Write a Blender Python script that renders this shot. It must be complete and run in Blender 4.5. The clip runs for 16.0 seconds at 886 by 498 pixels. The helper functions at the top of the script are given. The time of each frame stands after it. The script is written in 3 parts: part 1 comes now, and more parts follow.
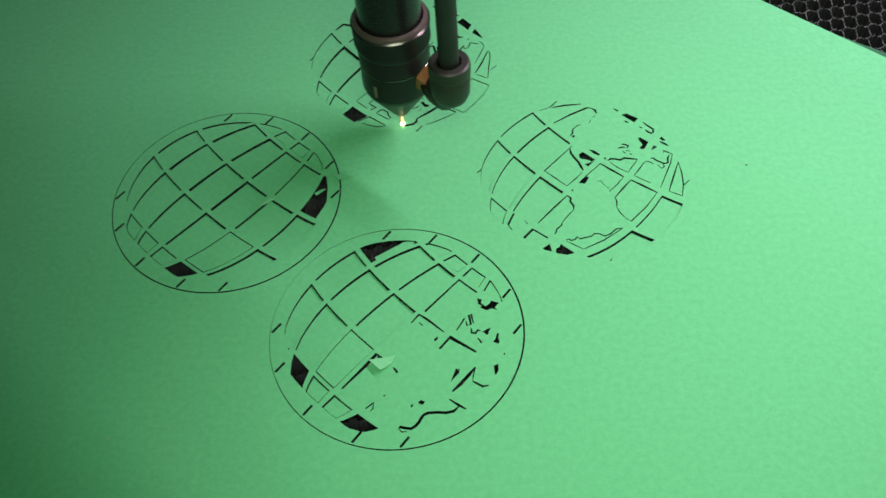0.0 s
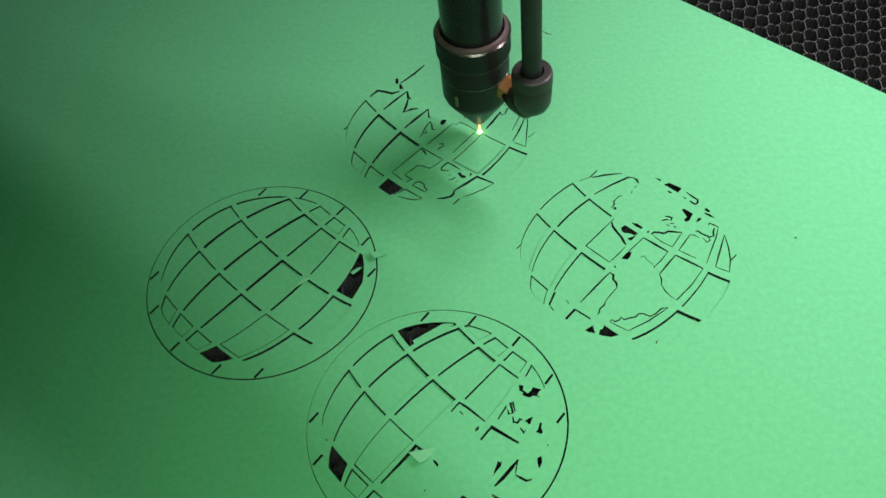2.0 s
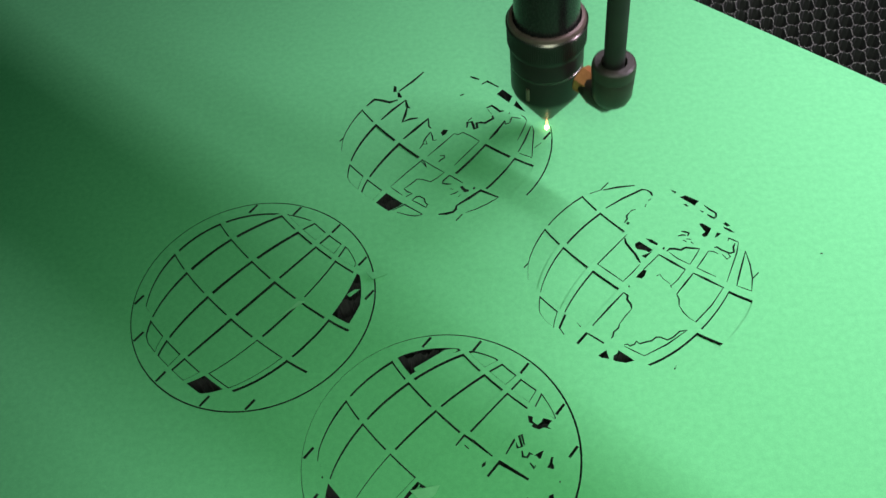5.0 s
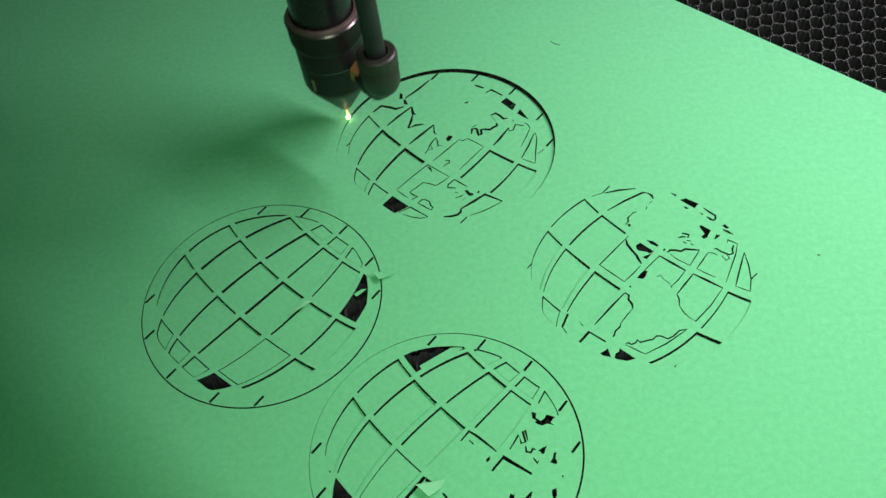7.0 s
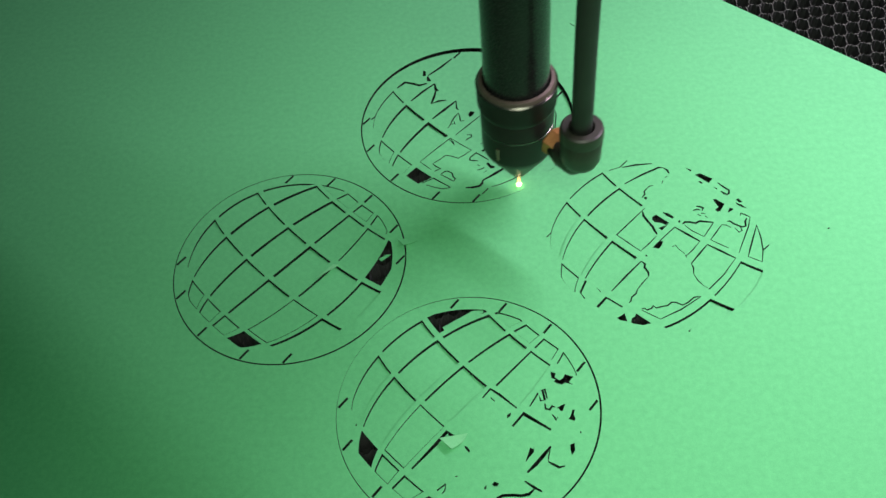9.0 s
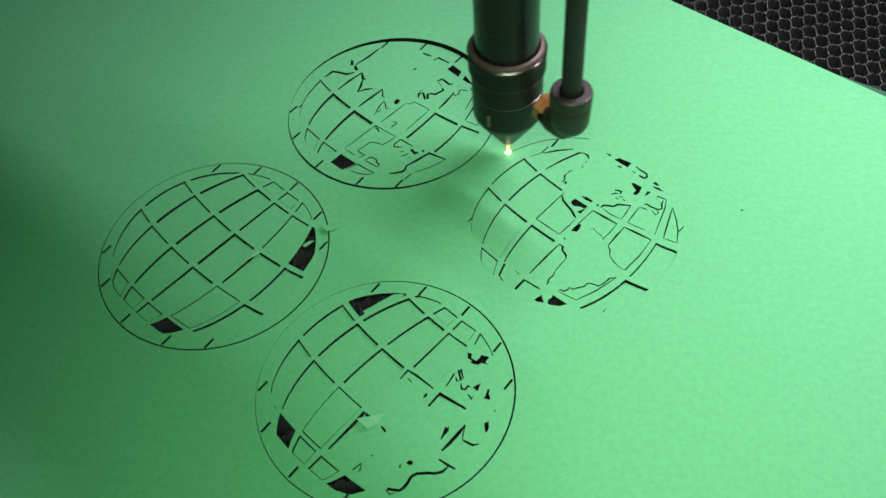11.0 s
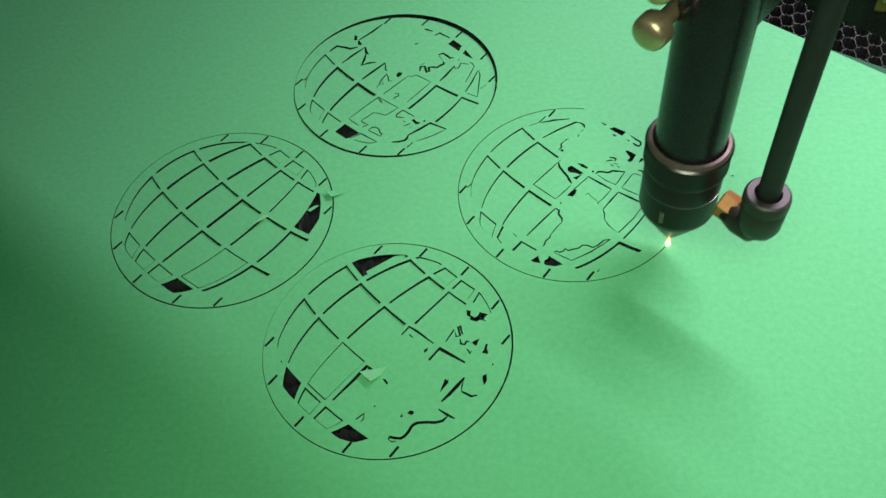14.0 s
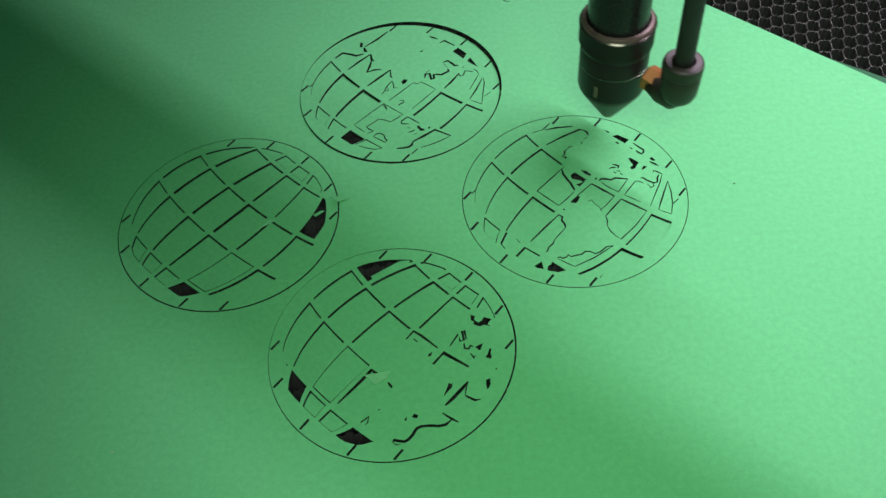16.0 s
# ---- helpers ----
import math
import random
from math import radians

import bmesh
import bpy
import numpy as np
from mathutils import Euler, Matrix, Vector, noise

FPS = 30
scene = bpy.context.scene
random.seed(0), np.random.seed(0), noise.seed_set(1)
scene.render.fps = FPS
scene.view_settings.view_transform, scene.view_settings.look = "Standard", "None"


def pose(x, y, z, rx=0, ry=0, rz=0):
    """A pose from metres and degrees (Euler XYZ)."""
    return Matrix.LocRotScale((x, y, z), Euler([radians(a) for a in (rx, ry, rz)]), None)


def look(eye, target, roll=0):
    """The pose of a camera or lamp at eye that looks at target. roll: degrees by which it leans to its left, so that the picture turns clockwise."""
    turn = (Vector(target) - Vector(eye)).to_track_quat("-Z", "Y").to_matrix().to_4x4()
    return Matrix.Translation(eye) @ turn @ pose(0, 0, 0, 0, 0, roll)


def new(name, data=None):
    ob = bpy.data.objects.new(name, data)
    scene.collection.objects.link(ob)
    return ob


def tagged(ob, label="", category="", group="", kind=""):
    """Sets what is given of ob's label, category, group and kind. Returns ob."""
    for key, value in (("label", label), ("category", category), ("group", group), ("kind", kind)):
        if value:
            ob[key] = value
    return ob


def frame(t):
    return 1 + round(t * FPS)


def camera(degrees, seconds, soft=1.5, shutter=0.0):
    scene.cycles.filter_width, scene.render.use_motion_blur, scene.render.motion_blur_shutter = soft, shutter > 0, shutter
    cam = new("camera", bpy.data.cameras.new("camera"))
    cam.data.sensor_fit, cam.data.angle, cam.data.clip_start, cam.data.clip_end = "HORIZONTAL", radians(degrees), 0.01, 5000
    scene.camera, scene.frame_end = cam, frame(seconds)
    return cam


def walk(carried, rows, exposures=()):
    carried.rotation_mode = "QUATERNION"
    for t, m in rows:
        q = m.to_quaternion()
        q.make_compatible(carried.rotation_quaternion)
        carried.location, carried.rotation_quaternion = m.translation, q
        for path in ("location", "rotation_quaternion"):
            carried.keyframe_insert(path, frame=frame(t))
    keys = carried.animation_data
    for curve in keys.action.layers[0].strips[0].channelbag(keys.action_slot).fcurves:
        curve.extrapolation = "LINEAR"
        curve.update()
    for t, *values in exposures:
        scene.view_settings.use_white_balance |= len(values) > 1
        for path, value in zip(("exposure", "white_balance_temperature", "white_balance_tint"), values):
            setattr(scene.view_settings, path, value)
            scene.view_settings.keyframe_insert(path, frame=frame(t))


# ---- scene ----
# ---- camera ----
LENS = 48.0
PATH = [
    (0.0, pose(-0.00952, 0.00960, 0.30911, 35.565, 2.691, -0.258)),
    (0.5, pose(-0.01083, 0.00363, 0.31303, 35.962, 3.656, 0.498)),
    (1.0, pose(-0.00877, 0.00262, 0.31057, 35.688, 3.935, 0.455)),
    (1.5, pose(-0.00956, 0.01300, 0.31420, 35.229, 4.342, 0.544)),
    (2.0, pose(-0.01063, 0.03849, 0.31847, 35.891, 4.697, 0.325)),
    (2.5, pose(-0.00602, 0.04224, 0.31557, 35.760, 4.977, -0.003)),
    (3.0, pose(-0.00671, 0.04194, 0.31505, 35.852, 5.240, 0.346)),
    (3.5, pose(-0.01238, 0.05846, 0.30352, 35.641, 5.062, 0.509)),
    (3.7, pose(-0.01280, 0.06137, 0.30349, 35.609, 5.116, 0.407)),
    (6.0, pose(-0.01073, 0.05427, 0.30390, 36.153, 5.167, -0.102)),
    (6.5, pose(-0.01147, 0.05218, 0.30592, 36.317, 5.192, -0.109)),
    (7.0, pose(-0.01328, 0.05095, 0.30777, 36.462, 5.074, 0.074)),
    (7.5, pose(-0.01662, 0.04716, 0.30933, 36.611, 4.860, 0.369)),
    (8.0, pose(-0.02084, 0.03917, 0.30991, 36.788, 4.711, 0.791)),
    (8.2, pose(-0.02245, 0.03645, 0.30999, 36.906, 4.651, 0.941)),
    (10.3, pose(-0.01521, 0.02890, 0.31108, 36.675, 4.162, 0.408)),
    (10.5, pose(-0.01011, 0.02814, 0.30926, 36.767, 4.193, 0.293)),
    (11.0, pose(0.00014, 0.02328, 0.30977, 36.751, 3.837, -0.412)),
    (11.5, pose(0.00172, 0.01097, 0.31177, 36.889, 4.065, -0.358)),
    (12.0, pose(-0.00303, 0.00296, 0.31428, 36.805, 3.898, -0.121)),
    (12.5, pose(-0.00236, 0.00490, 0.31160, 36.832, 4.040, -0.058)),
    (13.0, pose(-0.00151, 0.00276, 0.31285, 36.990, 3.940, -0.093)),
    (13.5, pose(-0.00090, 0.00268, 0.31121, 36.801, 4.175, -0.072)),
    (14.0, pose(0.00146, 0.00287, 0.31169, 36.856, 3.980, -0.253)),
    (14.5, pose(0.00018, 0.00320, 0.31213, 36.881, 3.840, -0.287)),
    (15.0, pose(0.00154, 0.00293, 0.31377, 36.968, 3.899, -0.144)),
    (15.5, pose(0.00038, 0.00086, 0.31393, 37.168, 3.703, -0.134)),
    (16.0, pose(0.00006, 0.00018, 0.31453, 37.258, 3.805, 0.007)),
]
cam = camera(LENS, 16.0, soft=1.5, shutter=0.4)
walk(cam, PATH, [(0.0, -0.05), (1.0, -0.08), (2.5, 0.02), (3.5, 0.08), (6.0, 0.10), (8.0, 0.06), (10.5, 0.10), (11.5, 0.04), (12.5, 0.04), (14.0, -0.03), (15.0, -0.10), (16.0, -0.06)])

# ---- light ----
world = bpy.data.worlds.new("room_light")
scene.world = world
world.use_nodes = True
world.node_tree.nodes["Background"].inputs[0].default_value = (0.40, 1.0, 0.80, 1)
world.node_tree.nodes["Background"].inputs[1].default_value = 0.094


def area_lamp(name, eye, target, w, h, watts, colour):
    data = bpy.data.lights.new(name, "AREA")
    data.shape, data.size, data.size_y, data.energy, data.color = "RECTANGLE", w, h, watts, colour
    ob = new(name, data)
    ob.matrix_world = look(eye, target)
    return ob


MX = radians(-41.0)                                   # the machine's X axis in the world
AX, AY = Vector((math.cos(MX), math.sin(MX), 0)), Vector((-math.sin(MX), math.cos(MX), 0))
MACHINE = Matrix.Rotation(MX, 4, "Z")
strip = area_lamp("led_strip", (0, 0, 0), (0, 0, -1), 0.36, 0.02, 1.86, (1.10, 0.87, 1.10))
strip.matrix_world = Matrix.Translation(AX * -0.055 + AY * 0.436 + Vector((0, 0, 0.275))) @ MACHINE @ Matrix.Rotation(radians(-25), 4, "X")
# unseen fill added close above the card to brighten its front
front_fill = area_lamp("fill_lamp", (0.03, -0.02, 0.36), (0.04, 0.20, 0.0), 0.20, 0.20, 0.265, (0.88, 1.0, 0.80))
front_fill.data.spread = radians(75)


# ---- materials ----
def shader(name, rough=0.5, metal=0.0):
    m = bpy.data.materials.new(name)
    m.use_nodes = True
    nt = m.node_tree
    b = nt.nodes["Principled BSDF"]
    b.inputs["Roughness"].default_value, b.inputs["Metallic"].default_value = rough, metal
    return m, nt, b


def noise_node(nt, scale, detail=4.0, rough=0.6):
    n = nt.nodes.new("ShaderNodeTexNoise")
    n.inputs["Scale"].default_value, n.inputs["Detail"].default_value, n.inputs["Roughness"].default_value = scale, detail, rough
    co = nt.nodes.new("ShaderNodeTexCoord")
    nt.links.new(co.outputs["Object"], n.inputs["Vector"])
    return n


def mottled(name, dark, light, rough, metal, coarse, fine, bump, bump_dist=0.0002, spread=(0.3, 0.7)):
    """Two scales of colour variation and a fine relief."""
    m, nt, b = shader(name, rough, metal)
    a, f = noise_node(nt, coarse), noise_node(nt, fine, 6.0)
    mix = nt.nodes.new("ShaderNodeMath")
    mix.operation, mix.inputs[1].default_value = "MULTIPLY_ADD", 0.5
    half = nt.nodes.new("ShaderNodeMath")
    half.operation, half.inputs[1].default_value = "MULTIPLY", 0.5
    nt.links.new(a.outputs["Fac"], half.inputs[0])
    nt.links.new(f.outputs["Fac"], mix.inputs[0])
    nt.links.new(half.outputs[0], mix.inputs[2])
    ramp = nt.nodes.new("ShaderNodeValToRGB")
    ramp.color_ramp.elements[0].position, ramp.color_ramp.elements[1].position = spread
    ramp.color_ramp.elements[0].color, ramp.color_ramp.elements[1].color = (*dark, 1), (*light, 1)
    nt.links.new(mix.outputs[0], ramp.inputs[0])
    nt.links.new(ramp.outputs[0], b.inputs["Base Color"])
    bu = nt.nodes.new("ShaderNodeBump")
    bu.inputs["Strength"].default_value, bu.inputs["Distance"].default_value = bump, bump_dist
    nt.links.new(f.outputs["Fac"], bu.inputs["Height"])
    nt.links.new(bu.outputs[0], b.inputs["Normal"])
    rr = nt.nodes.new("ShaderNodeMapRange")
    rr.inputs[3].default_value, rr.inputs[4].default_value = rough - 0.08, min(1.0, rough + 0.08)
    nt.links.new(f.outputs["Fac"], rr.inputs[0])
    nt.links.new(rr.outputs[0], b.inputs["Roughness"])
    return m


CARD = mottled("green_card", (0.092, 0.430, 0.170), (0.135, 0.558, 0.222), 0.85, 0, 420, 2300, 0.5, 0.00012, (0.32, 0.68))
# a paler green than the sheet, for two of the scraps
PALE = mottled("pale_card", (0.15, 0.53, 0.23), (0.205, 0.61, 0.28), 0.9, 0, 300, 1500, 0.4, 0.0001)
DARK_CARD = mottled("dark_green_card", (0.012, 0.085, 0.035), (0.022, 0.13, 0.052), 0.85, 0, 120, 1200, 0.5, 0.00014)
GRIME = mottled("grimy_brown_metal", (0.030, 0.024, 0.015), (0.075, 0.060, 0.040), 0.6, 0.3, 60, 700, 0.3, 0.0002)
CHAR = mottled("charred_edge", (0.006, 0.012, 0.008), (0.02, 0.035, 0.02), 0.9, 0, 200, 2000, 0.2)
BLACK = mottled("black_anodised_metal", (0.007, 0.008, 0.008), (0.016, 0.016, 0.015), 0.27, 0.0, 90, 1500, 0.08, 0.00004)
BLACK.node_tree.nodes["Principled BSDF"].inputs["Specular IOR Level"].default_value = 0.22
SOOT = mottled("sooty_black_metal", (0.008, 0.007, 0.006), (0.030, 0.022, 0.016), 0.4, 0.1, 150, 1200, 0.25, 0.0001)
RIM = mottled("worn_brown_metal", (0.060, 0.046, 0.036), (0.13, 0.10, 0.078), 0.42, 0.3, 200, 1500, 0.15)
BODY = mottled("dull_black_metal", (0.006, 0.006, 0.006), (0.016, 0.014, 0.012), 0.46, 0.0, 90, 900, 0.12, 0.00006)
BODY.node_tree.nodes["Principled BSDF"].inputs["Specular IOR Level"].default_value = 0.25
KNURL = mottled("polished_dark_metal", (0.12, 0.11, 0.10), (0.22, 0.20, 0.18), 0.24, 1.0, 200, 1500, 0.1)
SETTER = mottled("dull_grey_brass", (0.10, 0.085, 0.055), (0.20, 0.17, 0.12), 0.45, 0.4, 300, 1500, 0.1)
# sooty copper, with the spark's orange glow mixed into the colour
TIP = mottled("sooty_copper_glow_tint", (0.05, 0.024, 0.012), (0.16, 0.075, 0.032), 0.5, 0.5, 300, 1500, 0.2)
RUBBER = mottled("dull_hose", (0.007, 0.009, 0.007), (0.016, 0.020, 0.014), 0.6, 0, 120, 1200, 0.15)
CAP = mottled("grey_plastic_fitting", (0.009, 0.010, 0.006), (0.026, 0.027, 0.017), 0.45, 0, 150, 1200, 0.2)
BRASS = mottled("brass", (0.48, 0.36, 0.19), (0.68, 0.53, 0.31), 0.32, 0.8, 150, 1500, 0.12)
OLIVE = mottled("dull_olive_brass", (0.20, 0.16, 0.035), (0.30, 0.24, 0.07), 0.5, 0.7, 150, 1500, 0.12)
COPPER = mottled("tarnished_copper", (0.26, 0.115, 0.03), (0.44, 0.21, 0.07), 0.45, 0.5, 200, 1500, 0.15)
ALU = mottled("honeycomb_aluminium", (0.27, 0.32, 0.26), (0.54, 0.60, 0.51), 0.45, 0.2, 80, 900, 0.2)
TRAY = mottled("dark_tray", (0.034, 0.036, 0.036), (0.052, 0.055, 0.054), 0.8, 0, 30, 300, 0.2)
CASE = mottled("grey_case_paint", (0.10, 0.105, 0.11), (0.14, 0.145, 0.15), 0.6, 0, 8, 200, 0.1)

spark_mat, nt, b = shader("laser_spark")
b.inputs["Base Color"].default_value = (1, 0.85, 0.6, 1)
b.inputs["Emission Color"].default_value, b.inputs["Emission Strength"].default_value = (1.0, 0.74, 0.40, 1), 10.0
flame_mat, nt, b = shader("orange_flame")
b.inputs["Base Color"].default_value = (1, 0.5, 0.2, 1)
b.inputs["Emission Color"].default_value, b.inputs["Emission Strength"].default_value = (1.0, 0.36, 0.10, 1), 5.0


# ---- building helpers ----
def mesh_of(name, bm, mats, smooth=False):
    me = bpy.data.meshes.new(name)
    bm.normal_update()
    bm.to_mesh(me)
    bm.free()
    for m in mats if isinstance(mats, (list, tuple)) else [mats]:
        me.materials.append(m)
    if smooth:
        me.polygons.foreach_set("use_smooth", [True] * len(me.polygons))
    return me


def part(name, bm, material, parent=None, label="", smooth=False):
    ob = new(name, mesh_of(name, bm, material, smooth))
    ob.parent = parent
    return tagged(ob, label)


def lathe(profile, n=48):
    """A turned body from (radius, height) pairs, from bottom to top."""
    bm = bmesh.new()
    rings = []
    for r, z in profile:
        if r < 1e-6:
            rings.append([bm.verts.new((0, 0, z))])
        else:
            rings.append([bm.verts.new((r * math.cos(2 * math.pi * i / n), r * math.sin(2 * math.pi * i / n), z)) for i in range(n)])
    for a, c in zip(rings, rings[1:]):
        for i in range(n):
            k = (i + 1) % n
            if len(a) == 1:
                bm.faces.new((a[0], c[k], c[i]))
            elif len(c) == 1:
                bm.faces.new((a[i], a[k], c[0]))
            else:
                bm.faces.new((a[i], a[k], c[k], c[i]))
    return bm


def box(x0, x1, y0, y1, z0, z1, bevel=0.0):
    bm = bmesh.new()
    bmesh.ops.create_cube(bm, size=1, matrix=Matrix.LocRotScale(((x0 + x1) / 2, (y0 + y1) / 2, (z0 + z1) / 2), None, (x1 - x0, y1 - y0, z1 - z0)))
    if bevel:
        bmesh.ops.bevel(bm, geom=bm.edges[:], offset=bevel, segments=2, affect="EDGES")
    return bm


def sweep(points, radius, n=16):
    """A round bar along a line of points; radius is one number or one for each point."""
    bm = bmesh.new()
    rings = []
    pts = [Vector(p) for p in points]
    for i, p in enumerate(pts):
        d = (pts[min(i + 1, len(pts) - 1)] - pts[max(i - 1, 0)]).normalized()
        q = d.to_track_quat("Z", "Y")
        r = radius[i] if isinstance(radius, (list, tuple)) else radius
        rings.append([bm.verts.new(p + q @ Vector((r * math.cos(2 * math.pi * k / n), r * math.sin(2 * math.pi * k / n), 0))) for k in range(n)])
    for a, c in zip(rings, rings[1:]):
        for k in range(n):
            bm.faces.new((a[k], a[(k + 1) % n], c[(k + 1) % n], c[k]))
    bm.faces.new(rings[0][::-1])
    bm.faces.new(rings[-1])
    return bm


def moved(bm, m):
    bm.transform(m)
    return bm


# ---- the globe pattern, in units of a disc's radius ----
R = 0.046
LATS = (-54.0, -40.1, -8.1, 17.2, 43.2, 53.4)
LONS = (-56.3, -37.9, -17.9, -0.6, 16.8, 36.1, 54.0)
TILT, ROLL, GLOBE = radians(11.9), radians(-42.8), 1.072
CENTRES = {"pacific": (-0.1099, 0.2598), "asia": (-0.0403, 0.3329), "atlantic": (0.0330, 0.2646), "africa": (-0.0401, 0.1949)}
SHIFT = {"pacific": (0.101, 0.096, -0.65), "africa": (0.127, 0.069, -0.30), "atlantic": (0.114, 0.063, 0.52), "asia": (0.116, 0.066, 0.42)}
RIMS = 0.885


def on_globe(lat, lon, which):
    """A point of the sphere seen flat on the disc."""
    la, lo = radians(lat), radians(lon)
    x, y, z = math.cos(la) * math.sin(lo), math.sin(la), math.cos(la) * math.cos(lo)
    y = y * math.cos(TILT) - z * math.sin(TILT)
    dx, dy, turn = SHIFT[which]
    a = ROLL + radians(turn)
    return Vector((GLOBE * (x * math.cos(a) - y * math.sin(a)) + dx, GLOBE * (x * math.sin(a) + y * math.cos(a)) + dy))


def cell_loop(k, j, which, short=1.0, n=7):
    """The outline of one opening between the strips, or of its first share."""
    gap = 2.5
    lo, hi = LATS[k + 1] + (gap if k > -1 else 0), LATS[k + 2]
    w0, w1 = LONS[j], LONS[j + 1] - gap / math.cos(radians((lo + hi) / 2))
    w1 = w0 + (w1 - w0) * short
    loop = [on_globe(hi, w0 + (w1 - w0) * i / n, which) for i in range(n)]
    loop += [on_globe(hi + (lo - hi) * i / n, w1, which) for i in range(n)]
    loop += [on_globe(lo, w1 + (w0 - w1) * i / n, which) for i in range(n)]
    loop += [on_globe(lo + (hi - lo) * i / n, w0, which) for i in range(n)]
    return [p if p.length < RIMS else p * (RIMS / p.length) for p in loop]


# ---- sheets cut from card ----
from mathutils.geometry import delaunay_2d_cdt

THICK = 0.0004
CARD_X, CARD_Y = (-0.540, 0.062), (-0.063, 0.3588)      # in the machine's axes


def inside(loop, pts):
    """Which points lie inside a closed line."""
    a = np.array(loop)
    c = np.roll(a, -1, axis=0)
    x, y = pts[:, 0:1], pts[:, 1:2]
    cross = (a[:, 1] > y) != (c[:, 1] > y)
    dy = np.where(c[:, 1] == a[:, 1], 1e-12, c[:, 1] - a[:, 1])
    at = (c[:, 0] - a[:, 0]) * (y - a[:, 1]) / dy + a[:, 0]
    return ((cross & (x < at)).sum(axis=1) % 2) == 1


def card_mesh(name, outer, holes, height=None, extra=(), rim_mat=1):
    """A sheet of card with true openings: top, underside and burnt edges."""
    verts, edges = [], []
    for loop in [outer, *holes]:
        s = len(verts)
        verts += [Vector((p[0], p[1])) for p in loop]
        edges += [(s + i, s + (i + 1) % len(loop)) for i in range(len(loop))]
    verts += [Vector(p) for p in extra]
    v, _, tris, *_ = delaunay_2d_cdt(verts, edges, [], 0, 1e-7)
    v = np.array([(p.x, p.y) for p in v])
    tris = np.array([t for t in tris if len(t) == 3])
    mid = v[tris].mean(axis=1)
    keep = inside(outer, mid)
    for h in holes:
        keep &= ~inside(h, mid)
    tris = tris[keep]
    area = np.cross(v[tris[:, 1]] - v[tris[:, 0]], v[tris[:, 2]] - v[tris[:, 0]])
    tris[area < 0] = tris[area < 0][:, ::-1]
    z = np.array([height(*p) for p in v]) if height else np.zeros(len(v))
    n = len(v)
    top = [(x, y, h) for (x, y), h in zip(v, z)]
    low = [(x, y, h - THICK) for (x, y), h in zip(v, z)]
    faces = [tuple(map(int, t)) for t in tris] + [tuple(int(i) + n for i in t[::-1]) for t in tris]
    count = {}
    for t in tris:
        for a, c in ((t[0], t[1]), (t[1], t[2]), (t[2], t[0])):
            count[(int(a), int(c))] = 1
    sides = [(a, c) for a, c in count if (c, a) not in count]
    faces += [(a, a + n, c + n, c) for a, c in sides]
    me = bpy.data.meshes.new(name)
    me.from_pydata(top + low, [], faces)
    me.materials.append(CARD)
    me.materials.append(CHAR)
    for p in me.polygons[2 * len(tris):]:
        p.material_index = rim_mat
    me.update()
    return me


def circle(cx, cy, r, n=180):
    return [(cx + r * math.cos(2 * math.pi * i / n), cy + r * math.sin(2 * math.pi * i / n)) for i in range(n)]


def slit(points, width, taper=True):
    """A narrow burnt opening along a line, in disc units."""
    pts = [Vector(p) for p in points]
    left, right = [], []
    for i, p in enumerate(pts):
        d = (pts[min(i + 1, len(pts) - 1)] - pts[max(i - 1, 0)]).normalized()
        nrm = Vector((-d.y, d.x))
        w = width * (0.5 if taper and i in (0, len(pts) - 1) else 1.0) / 2
        left.append(p + nrm * w)
        right.append(p - nrm * w)
    return left + right[::-1]


# whole openings: (band, column, depth of the loose piece in mm; None where it has fallen out)
CELLS = {
    "pacific": [(-1, 1, .6), (-1, 2, .6), (-1, 3, .6), (-1, 4, None), (0, 0, .7), (0, 1, .6), (0, 2, .7), (0, 3, .9), (0, 4, .15), (0, 5, .9),
                (1, 0, .9), (1, 1, 1.0), (1, 2, 1.1), (1, 3, 1.1), (1, 4, .9), (1, 5, .9), (2, 0, .8), (2, 1, .8), (2, 2, .9), (2, 3, .8), (2, 4, .5),
                (2, 5, None), (3, 1, .6), (3, 2, .6), (3, 3, .6), (3, 4, .6)],
    "africa": [(-1, 1, None), (-1, 2, .8), (-1, 3, .8), (-1, 4, None), (0, 0, .9), (0, 1, .8), (0, 2, .15), (1, 0, 1.0), (1, 1, 1.1), (1, 2, 1.1),
               (2, 0, None), (2, 1, .9), (2, 2, .9), (2, 3, .8), (3, 1, .8), (3, 2, .8), (3, 3, .8), (3, 4, .7)],
    "atlantic": [(-1, 1, .8), (0, 0, .9), (0, 1, .9), (0, 2, .9), (0, 5, 1.0), (1, 0, .7), (1, 1, .9), (1, 5, .8)],
    "asia": [(-1, 1, .8), (-1, 2, .8), (-1, 3, None), (0, 0, .6), (0, 1, 1.1), (0, 2, 1.2), (1, 4, 1.1), (1, 5, .9)],
}
TICKS = (-87, -108, -134, -160, 179, 94, 71, 47, 22, 2)


STROKES = {w: [] for w in CENTRES}


def stroke(which, width, *line):
    """One burnt line of a coast or a half-cut cell."""
    STROKES[which].append(slit(line, max((1.8 if which == "asia" and width > 0.012 else 1.4) * width, 0.0105)))


def patch(which, *line):
    """One opening with a plain outline."""
    STROKES[which].append([Vector(p) for p in line])


